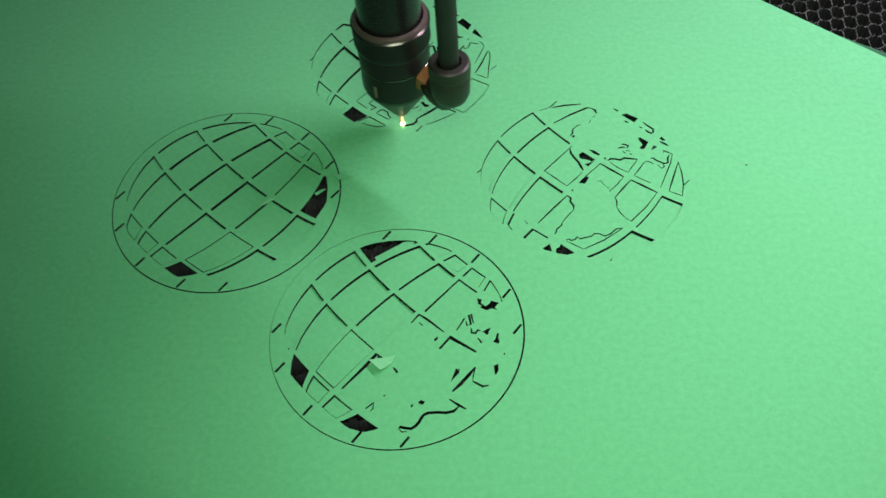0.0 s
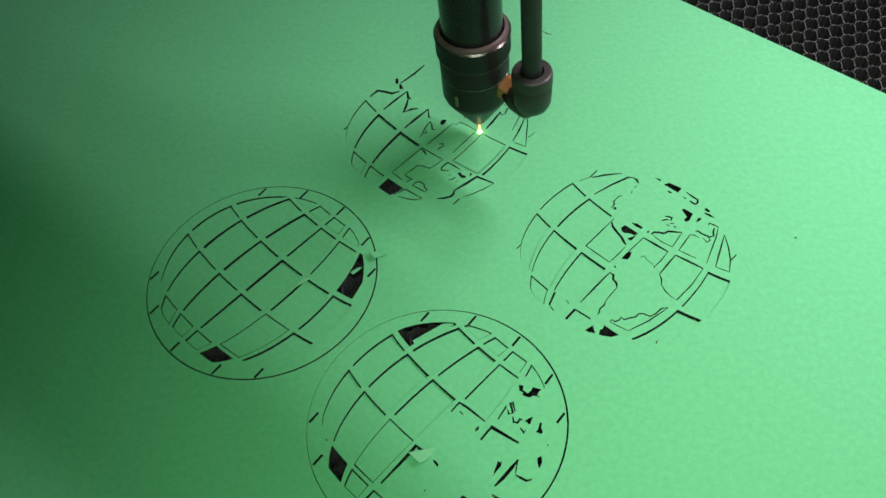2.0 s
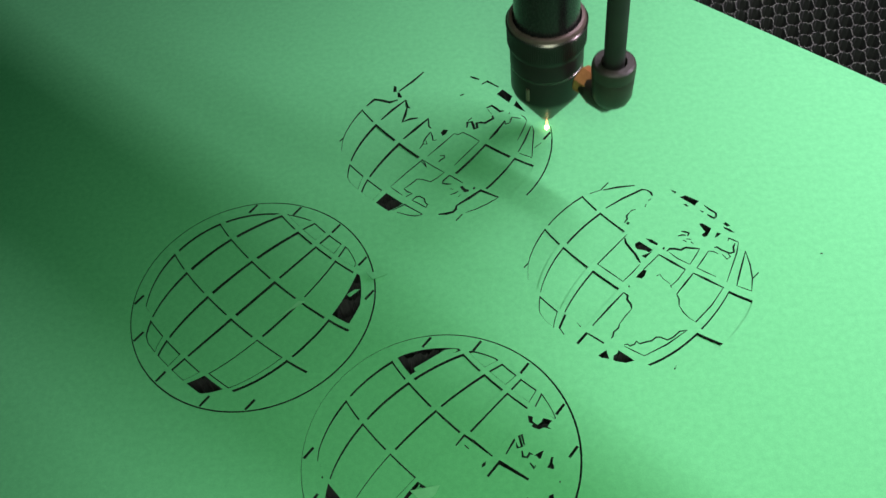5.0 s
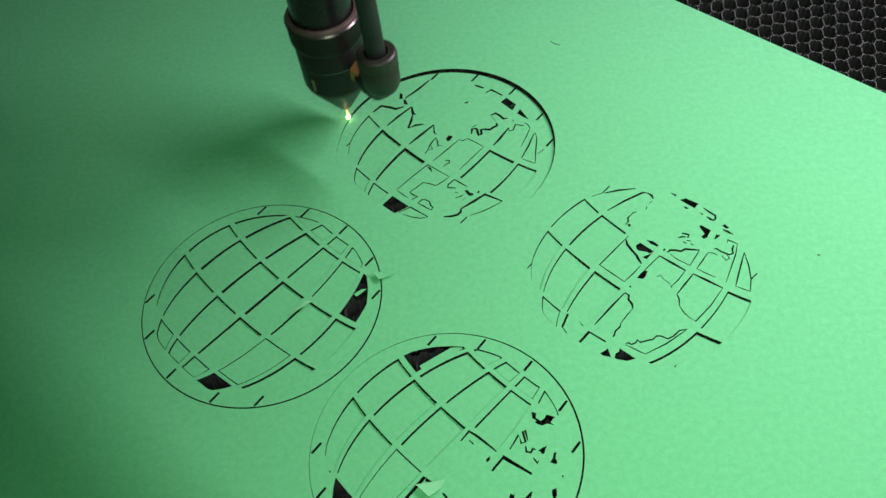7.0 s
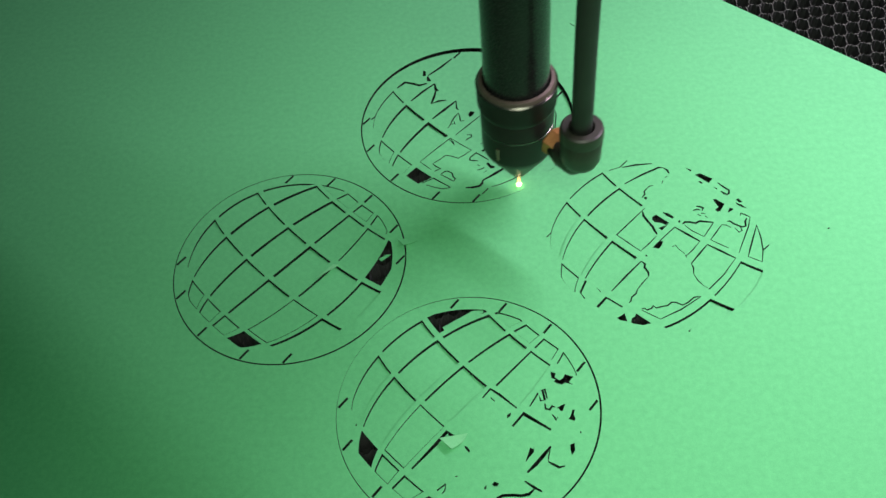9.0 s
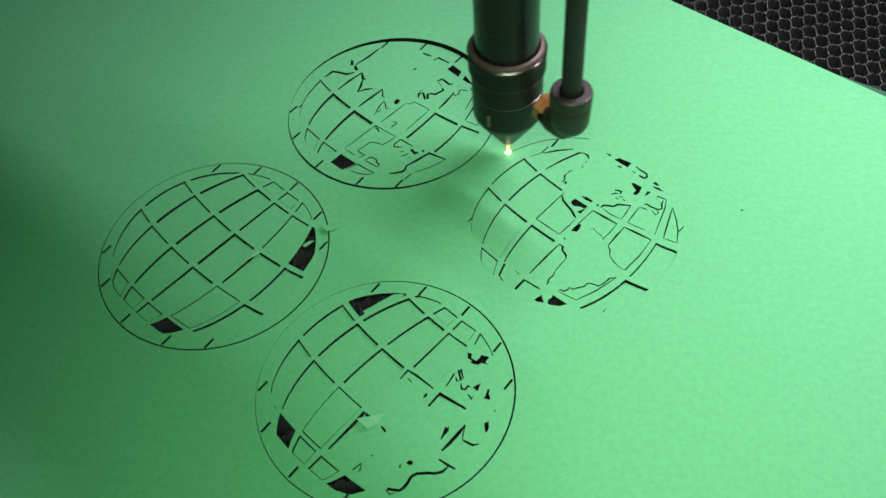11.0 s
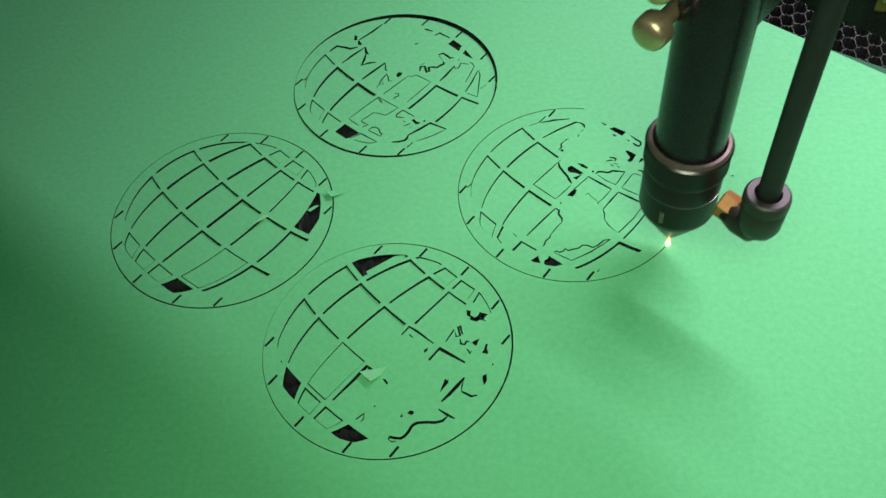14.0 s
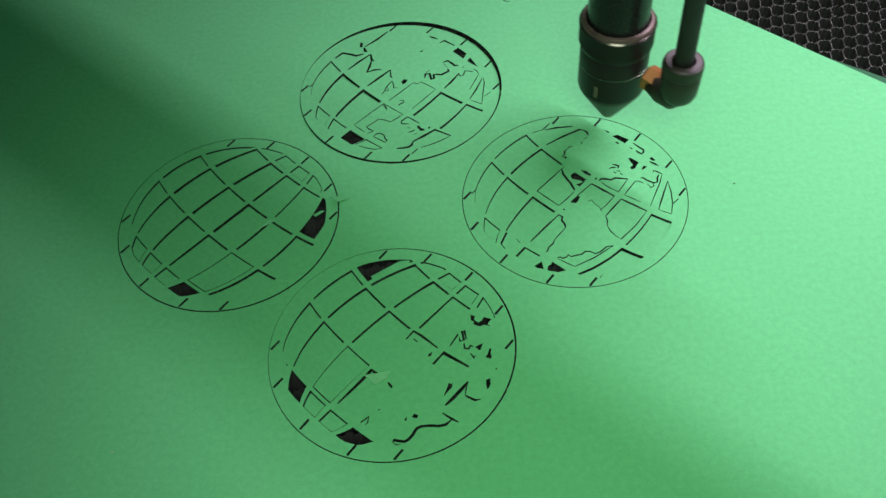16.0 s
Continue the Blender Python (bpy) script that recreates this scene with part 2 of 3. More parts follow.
stroke("africa", 0.0187, (-0.404, -0.495), (-0.239, -0.311), (-0.147, -0.199), (-0.133, -0.220), (-0.089, -0.246))
patch("africa", (-0.021, -0.317), (0.001, -0.328), (0.023, -0.358), (0.015, -0.377), (-0.012, -0.342))
stroke("africa", 0.0064, (-0.146, -0.093), (-0.157, -0.052), (-0.096, 0.013), (-0.030, 0.052), (0.010, 0.066), (0.089, 0.137))
stroke("africa", 0.0149, (0.117, 0.073), (0.179, 0.150), (0.247, 0.100), (0.376, -0.018))
stroke("africa", 0.0127, (0.180, 0.076), (0.211, 0.044))
patch("africa", (0.300, -0.077), (0.331, -0.053), (0.327, -0.083), (0.300, -0.103))
stroke("africa", 0.0250, (0.340, -0.169), (0.424, -0.066), (0.624, -0.203))
stroke("africa", 0.0171, (0.323, 0.241), (0.341, 0.208), (0.372, 0.180), (0.399, 0.169), (0.440, 0.183), (0.467, 0.172), (0.507, 0.170))
stroke("africa", 0.0129, (0.468, 0.289), (0.477, 0.257))
stroke("africa", 0.0127, (0.474, -0.006), (0.542, 0.106), (0.559, 0.038), (0.590, 0.047), (0.574, 0.131), (0.592, 0.141), (0.608, 0.057))
stroke("africa", 0.0134, (0.589, 0.016), (0.593, -0.030), (0.624, -0.036), (0.642, -0.006), (0.664, -0.017))
stroke("africa", 0.0125, (0.640, -0.078), (0.670, -0.124), (0.679, -0.099))
patch("africa", (0.645, 0.288), (0.681, 0.276), (0.675, 0.239), (0.710, 0.211), (0.738, 0.232), (0.753, 0.263), (0.788, 0.251), (0.819, 0.239), (0.801, 0.224), (0.782, 0.193), (0.812, 0.171), (0.755, 0.189), (0.723, 0.174), (0.687, 0.186), (0.665, 0.202), (0.679, 0.218), (0.648, 0.235))
patch("africa", (0.672, -0.028), (0.709, -0.003), (0.744, 0.011), (0.730, -0.019), (0.720, -0.050), (0.703, -0.049), (0.690, -0.028))
patch("africa", (0.758, -0.117), (0.776, -0.092), (0.791, -0.042), (0.809, -0.042), (0.799, -0.083), (0.810, -0.119), (0.801, -0.134), (0.771, -0.123))
patch("africa", (0.759, -0.326), (0.790, -0.313), (0.792, -0.366), (0.778, -0.395), (0.765, -0.409), (0.758, -0.365))
patch("africa", (0.837, -0.220), (0.846, -0.220), (0.845, -0.235), (0.836, -0.235))
patch("africa", (0.465, -0.342), (0.486, -0.357), (0.495, -0.333), (0.490, -0.382), (0.456, -0.420), (0.425, -0.462), (0.438, -0.419), (0.452, -0.381))
stroke("africa", 0.0204, (0.437, -0.539), (0.498, -0.479), (0.563, -0.403), (0.616, -0.337))
stroke("africa", 0.0061, (0.616, -0.337), (0.598, -0.409), (0.592, -0.453))
stroke("africa", 0.0142, (0.592, -0.457), (0.626, -0.478), (0.668, -0.503), (0.711, -0.494))
stroke("africa", 0.0160, (0.415, -0.604), (0.482, -0.653), (0.537, -0.687))
stroke("africa", 0.0167, (0.038, -0.839), (0.046, -0.821), (0.088, -0.831), (0.130, -0.837), (0.159, -0.819), (0.188, -0.784), (0.204, -0.752), (0.221, -0.729), (0.254, -0.712), (0.326, -0.709), (0.389, -0.715), (0.444, -0.703), (0.482, -0.667))
stroke("africa", 0.0059, (0.038, -0.839), (0.063, -0.862), (0.097, -0.858))
patch("africa", (0.178, -0.626), (0.199, -0.603), (0.229, -0.618), (0.220, -0.641), (0.195, -0.640))
patch("africa", (0.123, -0.648), (0.140, -0.629), (0.140, -0.657), (0.127, -0.666))
stroke("africa", 0.0162, (-0.216, -0.666), (-0.154, -0.616))
stroke("africa", 0.0052, (-0.154, -0.621), (-0.161, -0.668), (-0.181, -0.690))
patch("africa", (-0.088, -0.562), (-0.075, -0.553), (-0.066, -0.558), (-0.079, -0.567))
patch("africa", (-0.846, -0.132), (-0.838, -0.122), (-0.832, -0.138), (-0.840, -0.142))
stroke("asia", 0.0164, (-0.679, 0.500), (-0.607, 0.576), (-0.530, 0.554), (-0.465, 0.526), (-0.390, 0.550))
patch("asia", (-0.433, 0.734), (-0.406, 0.724), (-0.404, 0.656), (-0.436, 0.658))
stroke("asia", 0.0145, (-0.382, 0.661), (-0.255, 0.779), (-0.152, 0.893))
stroke("asia", 0.0205, (-0.387, 0.647), (-0.375, 0.593), (-0.354, 0.584))
stroke("asia", 0.0142, (-0.538, 0.313), (-0.435, 0.428), (-0.315, 0.543))
stroke("asia", 0.0163, (-0.315, 0.543), (-0.303, 0.461), (-0.276, 0.437))
stroke("asia", 0.0141, (-0.302, 0.446), (-0.317, 0.353), (-0.341, 0.268), (-0.273, 0.298), (-0.199, 0.307))
stroke("asia", 0.0159, (-0.326, 0.062), (-0.219, 0.173), (-0.104, 0.292))
stroke("asia", 0.0119, (-0.104, 0.292), (-0.098, 0.191), (-0.077, 0.168))
patch("asia", (0.011, 0.105), (0.032, 0.145), (0.074, 0.135), (0.058, 0.094), (0.027, 0.068))
stroke("asia", 0.0094, (-0.154, -0.021), (-0.139, 0.026), (-0.113, 0.080), (-0.082, 0.126), (-0.067, 0.076), (-0.061, 0.020), (-0.025, 0.024))
stroke("asia", 0.0083, (-0.179, -0.067), (-0.149, -0.015), (-0.113, -0.018), (-0.123, 0.025))
stroke("asia", 0.0093, (-0.106, -0.162), (0.016, -0.035), (0.130, 0.088))
stroke("asia", 0.0068, (0.130, 0.088), (0.166, 0.071), (0.208, 0.096), (0.274, 0.049), (0.355, -0.020))
stroke("asia", 0.0053, (0.355, -0.020), (0.245, -0.148), (0.127, -0.287))
stroke("asia", 0.0077, (-0.425, -0.483), (-0.287, -0.335), (-0.152, -0.199), (-0.060, -0.279), (0.041, -0.360))
stroke("asia", 0.0072, (0.041, -0.360), (-0.019, -0.415), (-0.079, -0.456), (-0.145, -0.425), (-0.195, -0.415), (-0.244, -0.463), (-0.309, -0.517))
stroke("asia", 0.0104, (-0.309, -0.517), (-0.278, -0.551), (-0.238, -0.574), (-0.292, -0.608))
stroke("asia", 0.0048, (-0.425, -0.489), (-0.373, -0.538), (-0.322, -0.587))
stroke("asia", 0.0068, (-0.167, -0.211), (-0.136, -0.254), (-0.115, -0.295), (-0.126, -0.248), (-0.152, -0.205))
stroke("asia", 0.0097, (-0.009, -0.236), (0.011, -0.211), (0.042, -0.193), (0.042, -0.166), (0.001, -0.163))
stroke("asia", 0.0104, (0.101, -0.495), (0.066, -0.492), (0.026, -0.483), (0.031, -0.451), (0.086, -0.396), (0.141, -0.439), (0.200, -0.489))
patch("asia", (0.175, -0.533), (0.200, -0.522), (0.219, -0.555), (0.254, -0.570), (0.248, -0.589), (0.214, -0.593), (0.194, -0.566))
patch("asia", (0.284, -0.553), (0.299, -0.535), (0.308, -0.555), (0.293, -0.573))
stroke("asia", 0.0089, (0.090, -0.546), (0.120, -0.554))
stroke("asia", 0.0089, (0.095, -0.610), (0.140, -0.594), (0.160, -0.576))
stroke("asia", 0.0070, (0.154, -0.640), (0.184, -0.616))
stroke("asia", 0.0094, (-0.236, -0.650), (-0.202, -0.614), (-0.172, -0.610), (-0.132, -0.638), (-0.122, -0.684), (-0.102, -0.704), (-0.117, -0.734))
stroke("asia", 0.0080, (-0.117, -0.734), (-0.147, -0.713), (-0.191, -0.679), (-0.236, -0.650))
stroke("asia", 0.0130, (-0.009, -0.816), (0.055, -0.815), (0.113, -0.800), (0.138, -0.771), (0.143, -0.734))
stroke("asia", 0.0149, (0.143, -0.734), (0.252, -0.659), (0.352, -0.584), (0.502, -0.671))
stroke("asia", 0.0051, (0.502, -0.671), (0.407, -0.733), (0.308, -0.783), (0.220, -0.814))
stroke("asia", 0.0129, (0.137, -0.894), (0.191, -0.830))
stroke("asia", 0.0117, (-0.402, -0.746), (-0.300, -0.690), (-0.146, -0.807))
stroke("asia", 0.0056, (-0.146, -0.807), (-0.209, -0.821), (-0.278, -0.804), (-0.367, -0.767))
stroke("asia", 0.0143, (0.287, 0.791), (0.320, 0.773), (0.373, 0.746))
stroke("asia", 0.0142, (0.393, 0.683), (0.442, 0.717), (0.546, 0.632))
patch("asia", (0.527, 0.544), (0.582, 0.599), (0.668, 0.502), (0.634, 0.425))
patch("asia", (0.674, 0.385), (0.702, 0.441), (0.779, 0.297), (0.724, 0.337))
patch("asia", (0.182, 0.560), (0.225, 0.578), (0.219, 0.556), (0.193, 0.551))
stroke("asia", 0.0139, (0.427, 0.377), (0.475, 0.402), (0.516, 0.362), (0.546, 0.323), (0.583, 0.328))
stroke("asia", 0.0059, (0.437, 0.362), (0.472, 0.294))
stroke("asia", 0.0138, (0.245, 0.149), (0.251, 0.212), (0.293, 0.216), (0.303, 0.172), (0.312, 0.129), (0.338, 0.141), (0.334, 0.198), (0.371, 0.202), (0.412, 0.192), (0.454, 0.224), (0.486, 0.243), (0.477, 0.279))
stroke("asia", 0.0119, (0.257, 0.233), (0.294, 0.266))
stroke("asia", 0.0136, (0.443, -0.006), (0.507, 0.079), (0.589, 0.206))
stroke("asia", 0.0093, (0.589, 0.206), (0.592, 0.163), (0.629, 0.174), (0.652, 0.243), (0.693, 0.232), (0.734, 0.222))
stroke("asia", 0.0088, (0.736, 0.257), (0.766, 0.233), (0.784, 0.189))
stroke("asia", 0.0048, (0.784, 0.189), (0.749, 0.094), (0.691, -0.040))
stroke("asia", 0.0120, (0.690, -0.176), (0.757, -0.038), (0.816, 0.116))
stroke("asia", 0.0077, (0.827, 0.129), (0.839, 0.059), (0.819, -0.119), (0.807, -0.246))
stroke("asia", 0.0047, (0.700, -0.190), (0.753, -0.221), (0.807, -0.252))
stroke("asia", 0.0095, (0.833, -0.140), (0.897, -0.084))
stroke("asia", 0.0141, (-0.907, 0.080), (-0.843, 0.152))
patch("asia", (0.629, 0.309), (0.639, 0.294), (0.628, 0.281))
stroke("atlantic", 0.0091, (-0.326, 0.797), (-0.232, 0.828))
stroke("atlantic", 0.0155, (-0.232, 0.828), (-0.161, 0.905))
stroke("atlantic", 0.0145, (-0.212, 0.827), (-0.090, 0.849), (0.056, 0.858))
stroke("atlantic", 0.0135, (-0.207, 0.634), (-0.054, 0.728), (0.112, 0.810), (0.150, 0.801))
stroke("atlantic", 0.0153, (0.150, 0.801), (0.180, 0.773), (0.189, 0.735))
stroke("atlantic", 0.0098, (0.150, 0.689), (0.172, 0.706))
stroke("atlantic", 0.0098, (0.114, 0.623), (0.127, 0.653))
stroke("atlantic", 0.0106, (-0.072, 0.473), (-0.045, 0.507), (-0.046, 0.543), (-0.019, 0.572))
stroke("atlantic", 0.0053, (-0.019, 0.572), (0.002, 0.595), (0.036, 0.604))
patch("atlantic", (-0.059, 0.466), (-0.043, 0.483), (-0.026, 0.470), (-0.042, 0.447))
stroke("atlantic", 0.0086, (-0.143, -0.103), (-0.245, -0.003), (-0.325, 0.076), (-0.202, 0.205), (-0.062, 0.353))
stroke("atlantic", 0.0051, (-0.143, -0.103), (-0.067, -0.030), (0.005, 0.049))
stroke("atlantic", 0.0156, (-0.084, 0.319), (-0.080, 0.267), (-0.050, 0.207), (-0.019, 0.153), (-0.002, 0.101), (0.012, 0.066))
patch("atlantic", (-0.008, 0.256), (0.027, 0.277), (0.126, 0.184), (0.092, 0.163), (0.067, 0.182), (0.044, 0.189), (0.004, 0.198), (-0.011, 0.222))
patch("atlantic", (0.029, 0.133), (0.091, 0.158), (0.120, 0.173), (0.058, 0.108))
patch("atlantic", (0.081, 0.303), (0.130, 0.288), (0.175, 0.244), (0.159, 0.228), (0.113, 0.260))
patch("atlantic", (0.200, 0.191), (0.212, 0.207), (0.224, 0.201), (0.212, 0.179))
patch("atlantic", (-0.040, -0.071), (0.001, -0.023), (0.027, -0.002), (0.053, -0.010), (0.033, -0.058), (0.008, -0.085))
stroke("atlantic", 0.0128, (0.027, -0.002), (0.166, 0.136))
stroke("atlantic", 0.0162, (0.166, 0.136), (0.260, 0.056), (0.353, -0.022))
stroke("atlantic", 0.0050, (0.353, -0.022), (0.282, -0.112), (0.221, -0.169))
stroke("atlantic", 0.0093, (0.122, -0.069), (0.141, -0.059))
stroke("atlantic", 0.0085, (0.147, -0.049), (0.168, -0.094))
stroke("atlantic", 0.0059, (0.168, -0.094), (0.215, -0.146))
stroke("atlantic", 0.0101, (0.218, -0.157), (0.223, -0.185))
patch("atlantic", (-0.107, -0.144), (-0.093, -0.145), (-0.095, -0.161), (-0.108, -0.160))
stroke("atlantic", 0.0125, (-0.416, -0.495), (-0.279, -0.344), (-0.149, -0.207))
stroke("atlantic", 0.0134, (-0.149, -0.207), (-0.121, -0.235), (-0.129, -0.273), (-0.104, -0.322), (-0.104, -0.360))
stroke("atlantic", 0.0066, (-0.104, -0.360), (-0.164, -0.430), (-0.210, -0.490))
stroke("atlantic", 0.0091, (-0.210, -0.490), (-0.222, -0.526), (-0.261, -0.560), (-0.273, -0.600), (-0.288, -0.615))
stroke("atlantic", 0.0093, (-0.195, -0.676), (-0.168, -0.672), (-0.153, -0.688), (-0.117, -0.675), (-0.101, -0.650), (-0.078, -0.672), (-0.029, -0.659), (0.015, -0.651), (0.048, -0.622), (0.083, -0.624), (0.131, -0.652), (0.177, -0.629), (0.231, -0.581), (0.288, -0.574))
stroke("atlantic", 0.0069, (-0.196, -0.686), (-0.124, -0.735), (-0.056, -0.778))
stroke("atlantic", 0.0093, (-0.056, -0.778), (0.117, -0.692), (0.288, -0.574))
stroke("atlantic", 0.0117, (0.255, -0.246), (0.335, -0.148), (0.410, -0.059))
stroke("atlantic", 0.0159, (0.410, -0.059), (0.503, -0.125), (0.618, -0.208))
stroke("atlantic", 0.0053, (0.618, -0.208), (0.500, -0.367), (0.362, -0.506), (0.328, -0.473))
stroke("atlantic", 0.0095, (0.255, -0.246), (0.266, -0.295), (0.258, -0.353))
stroke("atlantic", 0.0078, (0.258, -0.353), (0.284, -0.418), (0.327, -0.478))
stroke("atlantic", 0.0085, (0.444, -0.011), (0.500, 0.064), (0.558, 0.145))
stroke("atlantic", 0.0077, (0.558, 0.145), (0.597, 0.137), (0.629, 0.112))
stroke("atlantic", 0.0059, (0.444, -0.011), (0.513, -0.060), (0.577, -0.102))
stroke("atlantic", 0.0119, (0.608, 0.176), (0.631, 0.180), (0.658, 0.150), (0.699, 0.125), (0.720, 0.112), (0.753, 0.121), (0.757, 0.172), (0.776, 0.206))
stroke("atlantic", 0.0085, (0.660, 0.105), (0.688, 0.058), (0.718, 0.078), (0.706, 0.113))
stroke("atlantic", 0.0102, (0.726, 0.232), (0.735, 0.260), (0.768, 0.241), (0.805, 0.215))
stroke("atlantic", 0.0059, (0.805, 0.215), (0.774, 0.114), (0.730, 0.016), (0.653, -0.156))
stroke("atlantic", 0.0146, (0.234, 0.166), (0.259, 0.187), (0.300, 0.184), (0.344, 0.170), (0.383, 0.191), (0.436, 0.181), (0.494, 0.172))
stroke("atlantic", 0.0051, (0.494, 0.172), (0.447, 0.101), (0.395, 0.025))
stroke("atlantic", 0.0038, (0.250, 0.153), (0.309, 0.087), (0.395, 0.025))
patch("atlantic", (0.526, 0.421), (0.550, 0.425), (0.615, 0.367), (0.572, 0.294), (0.543, 0.284), (0.528, 0.309), (0.560, 0.336), (0.536, 0.390))
patch("atlantic", (0.629, 0.279), (0.654, 0.324), (0.684, 0.310), (0.658, 0.288), (0.632, 0.273))
patch("atlantic", (0.409, 0.707), (0.458, 0.722), (0.557, 0.654), (0.517, 0.608), (0.459, 0.661))
patch("atlantic", (0.340, 0.793), (0.393, 0.764), (0.376, 0.747))
patch("atlantic", (0.427, 0.632), (0.450, 0.631), (0.470, 0.605), (0.446, 0.606))
patch("atlantic", (0.548, 0.563), (0.582, 0.542), (0.571, 0.531))
stroke("atlantic", 0.0131, (0.592, 0.608), (0.635, 0.557), (0.676, 0.518), (0.670, 0.482), (0.644, 0.466))
stroke("atlantic", 0.0157, (0.605, 0.511), (0.629, 0.485), (0.658, 0.465))
patch("atlantic", (0.714, 0.408), (0.739, 0.424), (0.769, 0.381), (0.741, 0.377))
patch("atlantic", (0.709, 0.379), (0.759, 0.352), (0.793, 0.309), (0.759, 0.323), (0.719, 0.355))
stroke("atlantic", 0.0139, (0.374, 0.354), (0.405, 0.346), (0.431, 0.333), (0.417, 0.304))
stroke("atlantic", 0.0121, (0.340, 0.309), (0.378, 0.318), (0.404, 0.311))
stroke("atlantic", 0.0121, (0.404, 0.276), (0.440, 0.268))
stroke("atlantic", 0.0121, (0.375, 0.266), (0.400, 0.247))
stroke("atlantic", 0.0120, (0.432, 0.245), (0.452, 0.226))
stroke("atlantic", 0.0096, (0.721, -0.198), (0.754, -0.107), (0.795, 0.001), (0.844, 0.127))
stroke("atlantic", 0.0083, (0.844, 0.127), (0.856, -0.003), (0.852, -0.130), (0.825, -0.253))
stroke("atlantic", 0.0141, (0.855, -0.135), (0.908, -0.084))
stroke("atlantic", 0.0041, (0.725, -0.198), (0.777, -0.228), (0.825, -0.253))
stroke("atlantic", 0.0251, (-0.615, -0.384), (-0.668, -0.502))
stroke("atlantic", 0.0116, (-0.668, -0.502), (-0.637, -0.560))
stroke("atlantic", 0.0100, (-0.532, -0.462), (-0.505, -0.500))
stroke("atlantic", 0.0309, (-0.543, -0.647), (-0.461, -0.554))
stroke("atlantic", 0.0206, (-0.461, -0.559), (-0.344, -0.653))
patch("atlantic", (-0.396, -0.756), (-0.332, -0.714), (-0.318, -0.790), (-0.373, -0.777))
patch("atlantic", (-0.289, -0.801), (-0.281, -0.762), (-0.254, -0.748), (-0.242, -0.718), (-0.133, -0.814), (-0.198, -0.830), (-0.273, -0.812))
stroke("atlantic", 0.0151, (0.148, -0.901), (0.198, -0.845))
stroke("atlantic", 0.0140, (-0.913, 0.078), (-0.844, 0.153))


def slot(deg):
    """A tab slot that runs in from the rim."""
    d = Vector((math.cos(radians(52)), math.sin(radians(52))))
    p = Vector((math.cos(radians(deg)), math.sin(radians(deg))))
    inward = d if p.dot(d) < 0 else -d
    return slit([p * 0.985, p * 0.985 + inward * 0.105], 0.020, False)


KERF = 0.00028
# how far each round opening lies off its disc, and its extra radius
HOLE = {"pacific": (-0.00005, 0.00005, 0.0001), "africa": (0.00015, -0.00005, 0.0003), "asia": (0, 0, 0), "atlantic": (0, 0, 0)}
RIM_GAP = {"pacific": 0.0004, "africa": 0.00012, "asia": 2 * KERF, "atlantic": 0.00034}
rnd = random.Random(7)
DISCS, PIECES, CHIPS = {}, {}, []


def droop(x, y):
    """The card lies on the bed along its edges and bows up a little between."""
    p = Vector((x, y, 0))
    X, Y = p.dot(AX), p.dot(AY)
    d = min(X - CARD_X[0], CARD_X[1] - X, Y - CARD_Y[0], CARD_Y[1] - Y)
    f = min(1.0, max(0.0, d / 0.02))
    return -0.0027 * (1 - f * (2 - f))


corners = [AX * X + AY * Y for X, Y in ((CARD_X[0], CARD_Y[0]), (CARD_X[1], CARD_Y[0]), (CARD_X[1], CARD_Y[1]), (CARD_X[0], CARD_Y[1]))]
outline = []
for a, c in zip(corners, corners[1:] + corners[:1]):
    outline += [(a + (c - a) * i / 30).to_2d() for i in range(30)]
extra = []
for inset in (0.004, 0.009, 0.014, 0.02):
    for i in range(30):
        f = i / 29
        for X, Y in ((CARD_X[0] + inset, CARD_Y[0] + inset + f * (CARD_Y[1] - CARD_Y[0] - 2 * inset)), (CARD_X[1] - inset, CARD_Y[0] + inset + f * (CARD_Y[1] - CARD_Y[0] - 2 * inset)),
                     (CARD_X[0] + inset + f * (CARD_X[1] - CARD_X[0] - 2 * inset), CARD_Y[0] + inset), (CARD_X[0] + inset + f * (CARD_X[1] - CARD_X[0] - 2 * inset), CARD_Y[1] - inset)):
            extra.append((AX * X + AY * Y).to_2d())
card = new("green_card", card_mesh("green_card", outline, [circle(CENTRES[w][0] + HOLE[w][0], CENTRES[w][1] + HOLE[w][1], R + HOLE[w][2]) for w in CENTRES] + [slit([(0.0075, 0.3925), (0.0094, 0.3905), (0.0118, 0.3896)], 0.0005)], droop, extra))
tagged(card, "large sheet of green card lying on the honeycomb bed", "card")

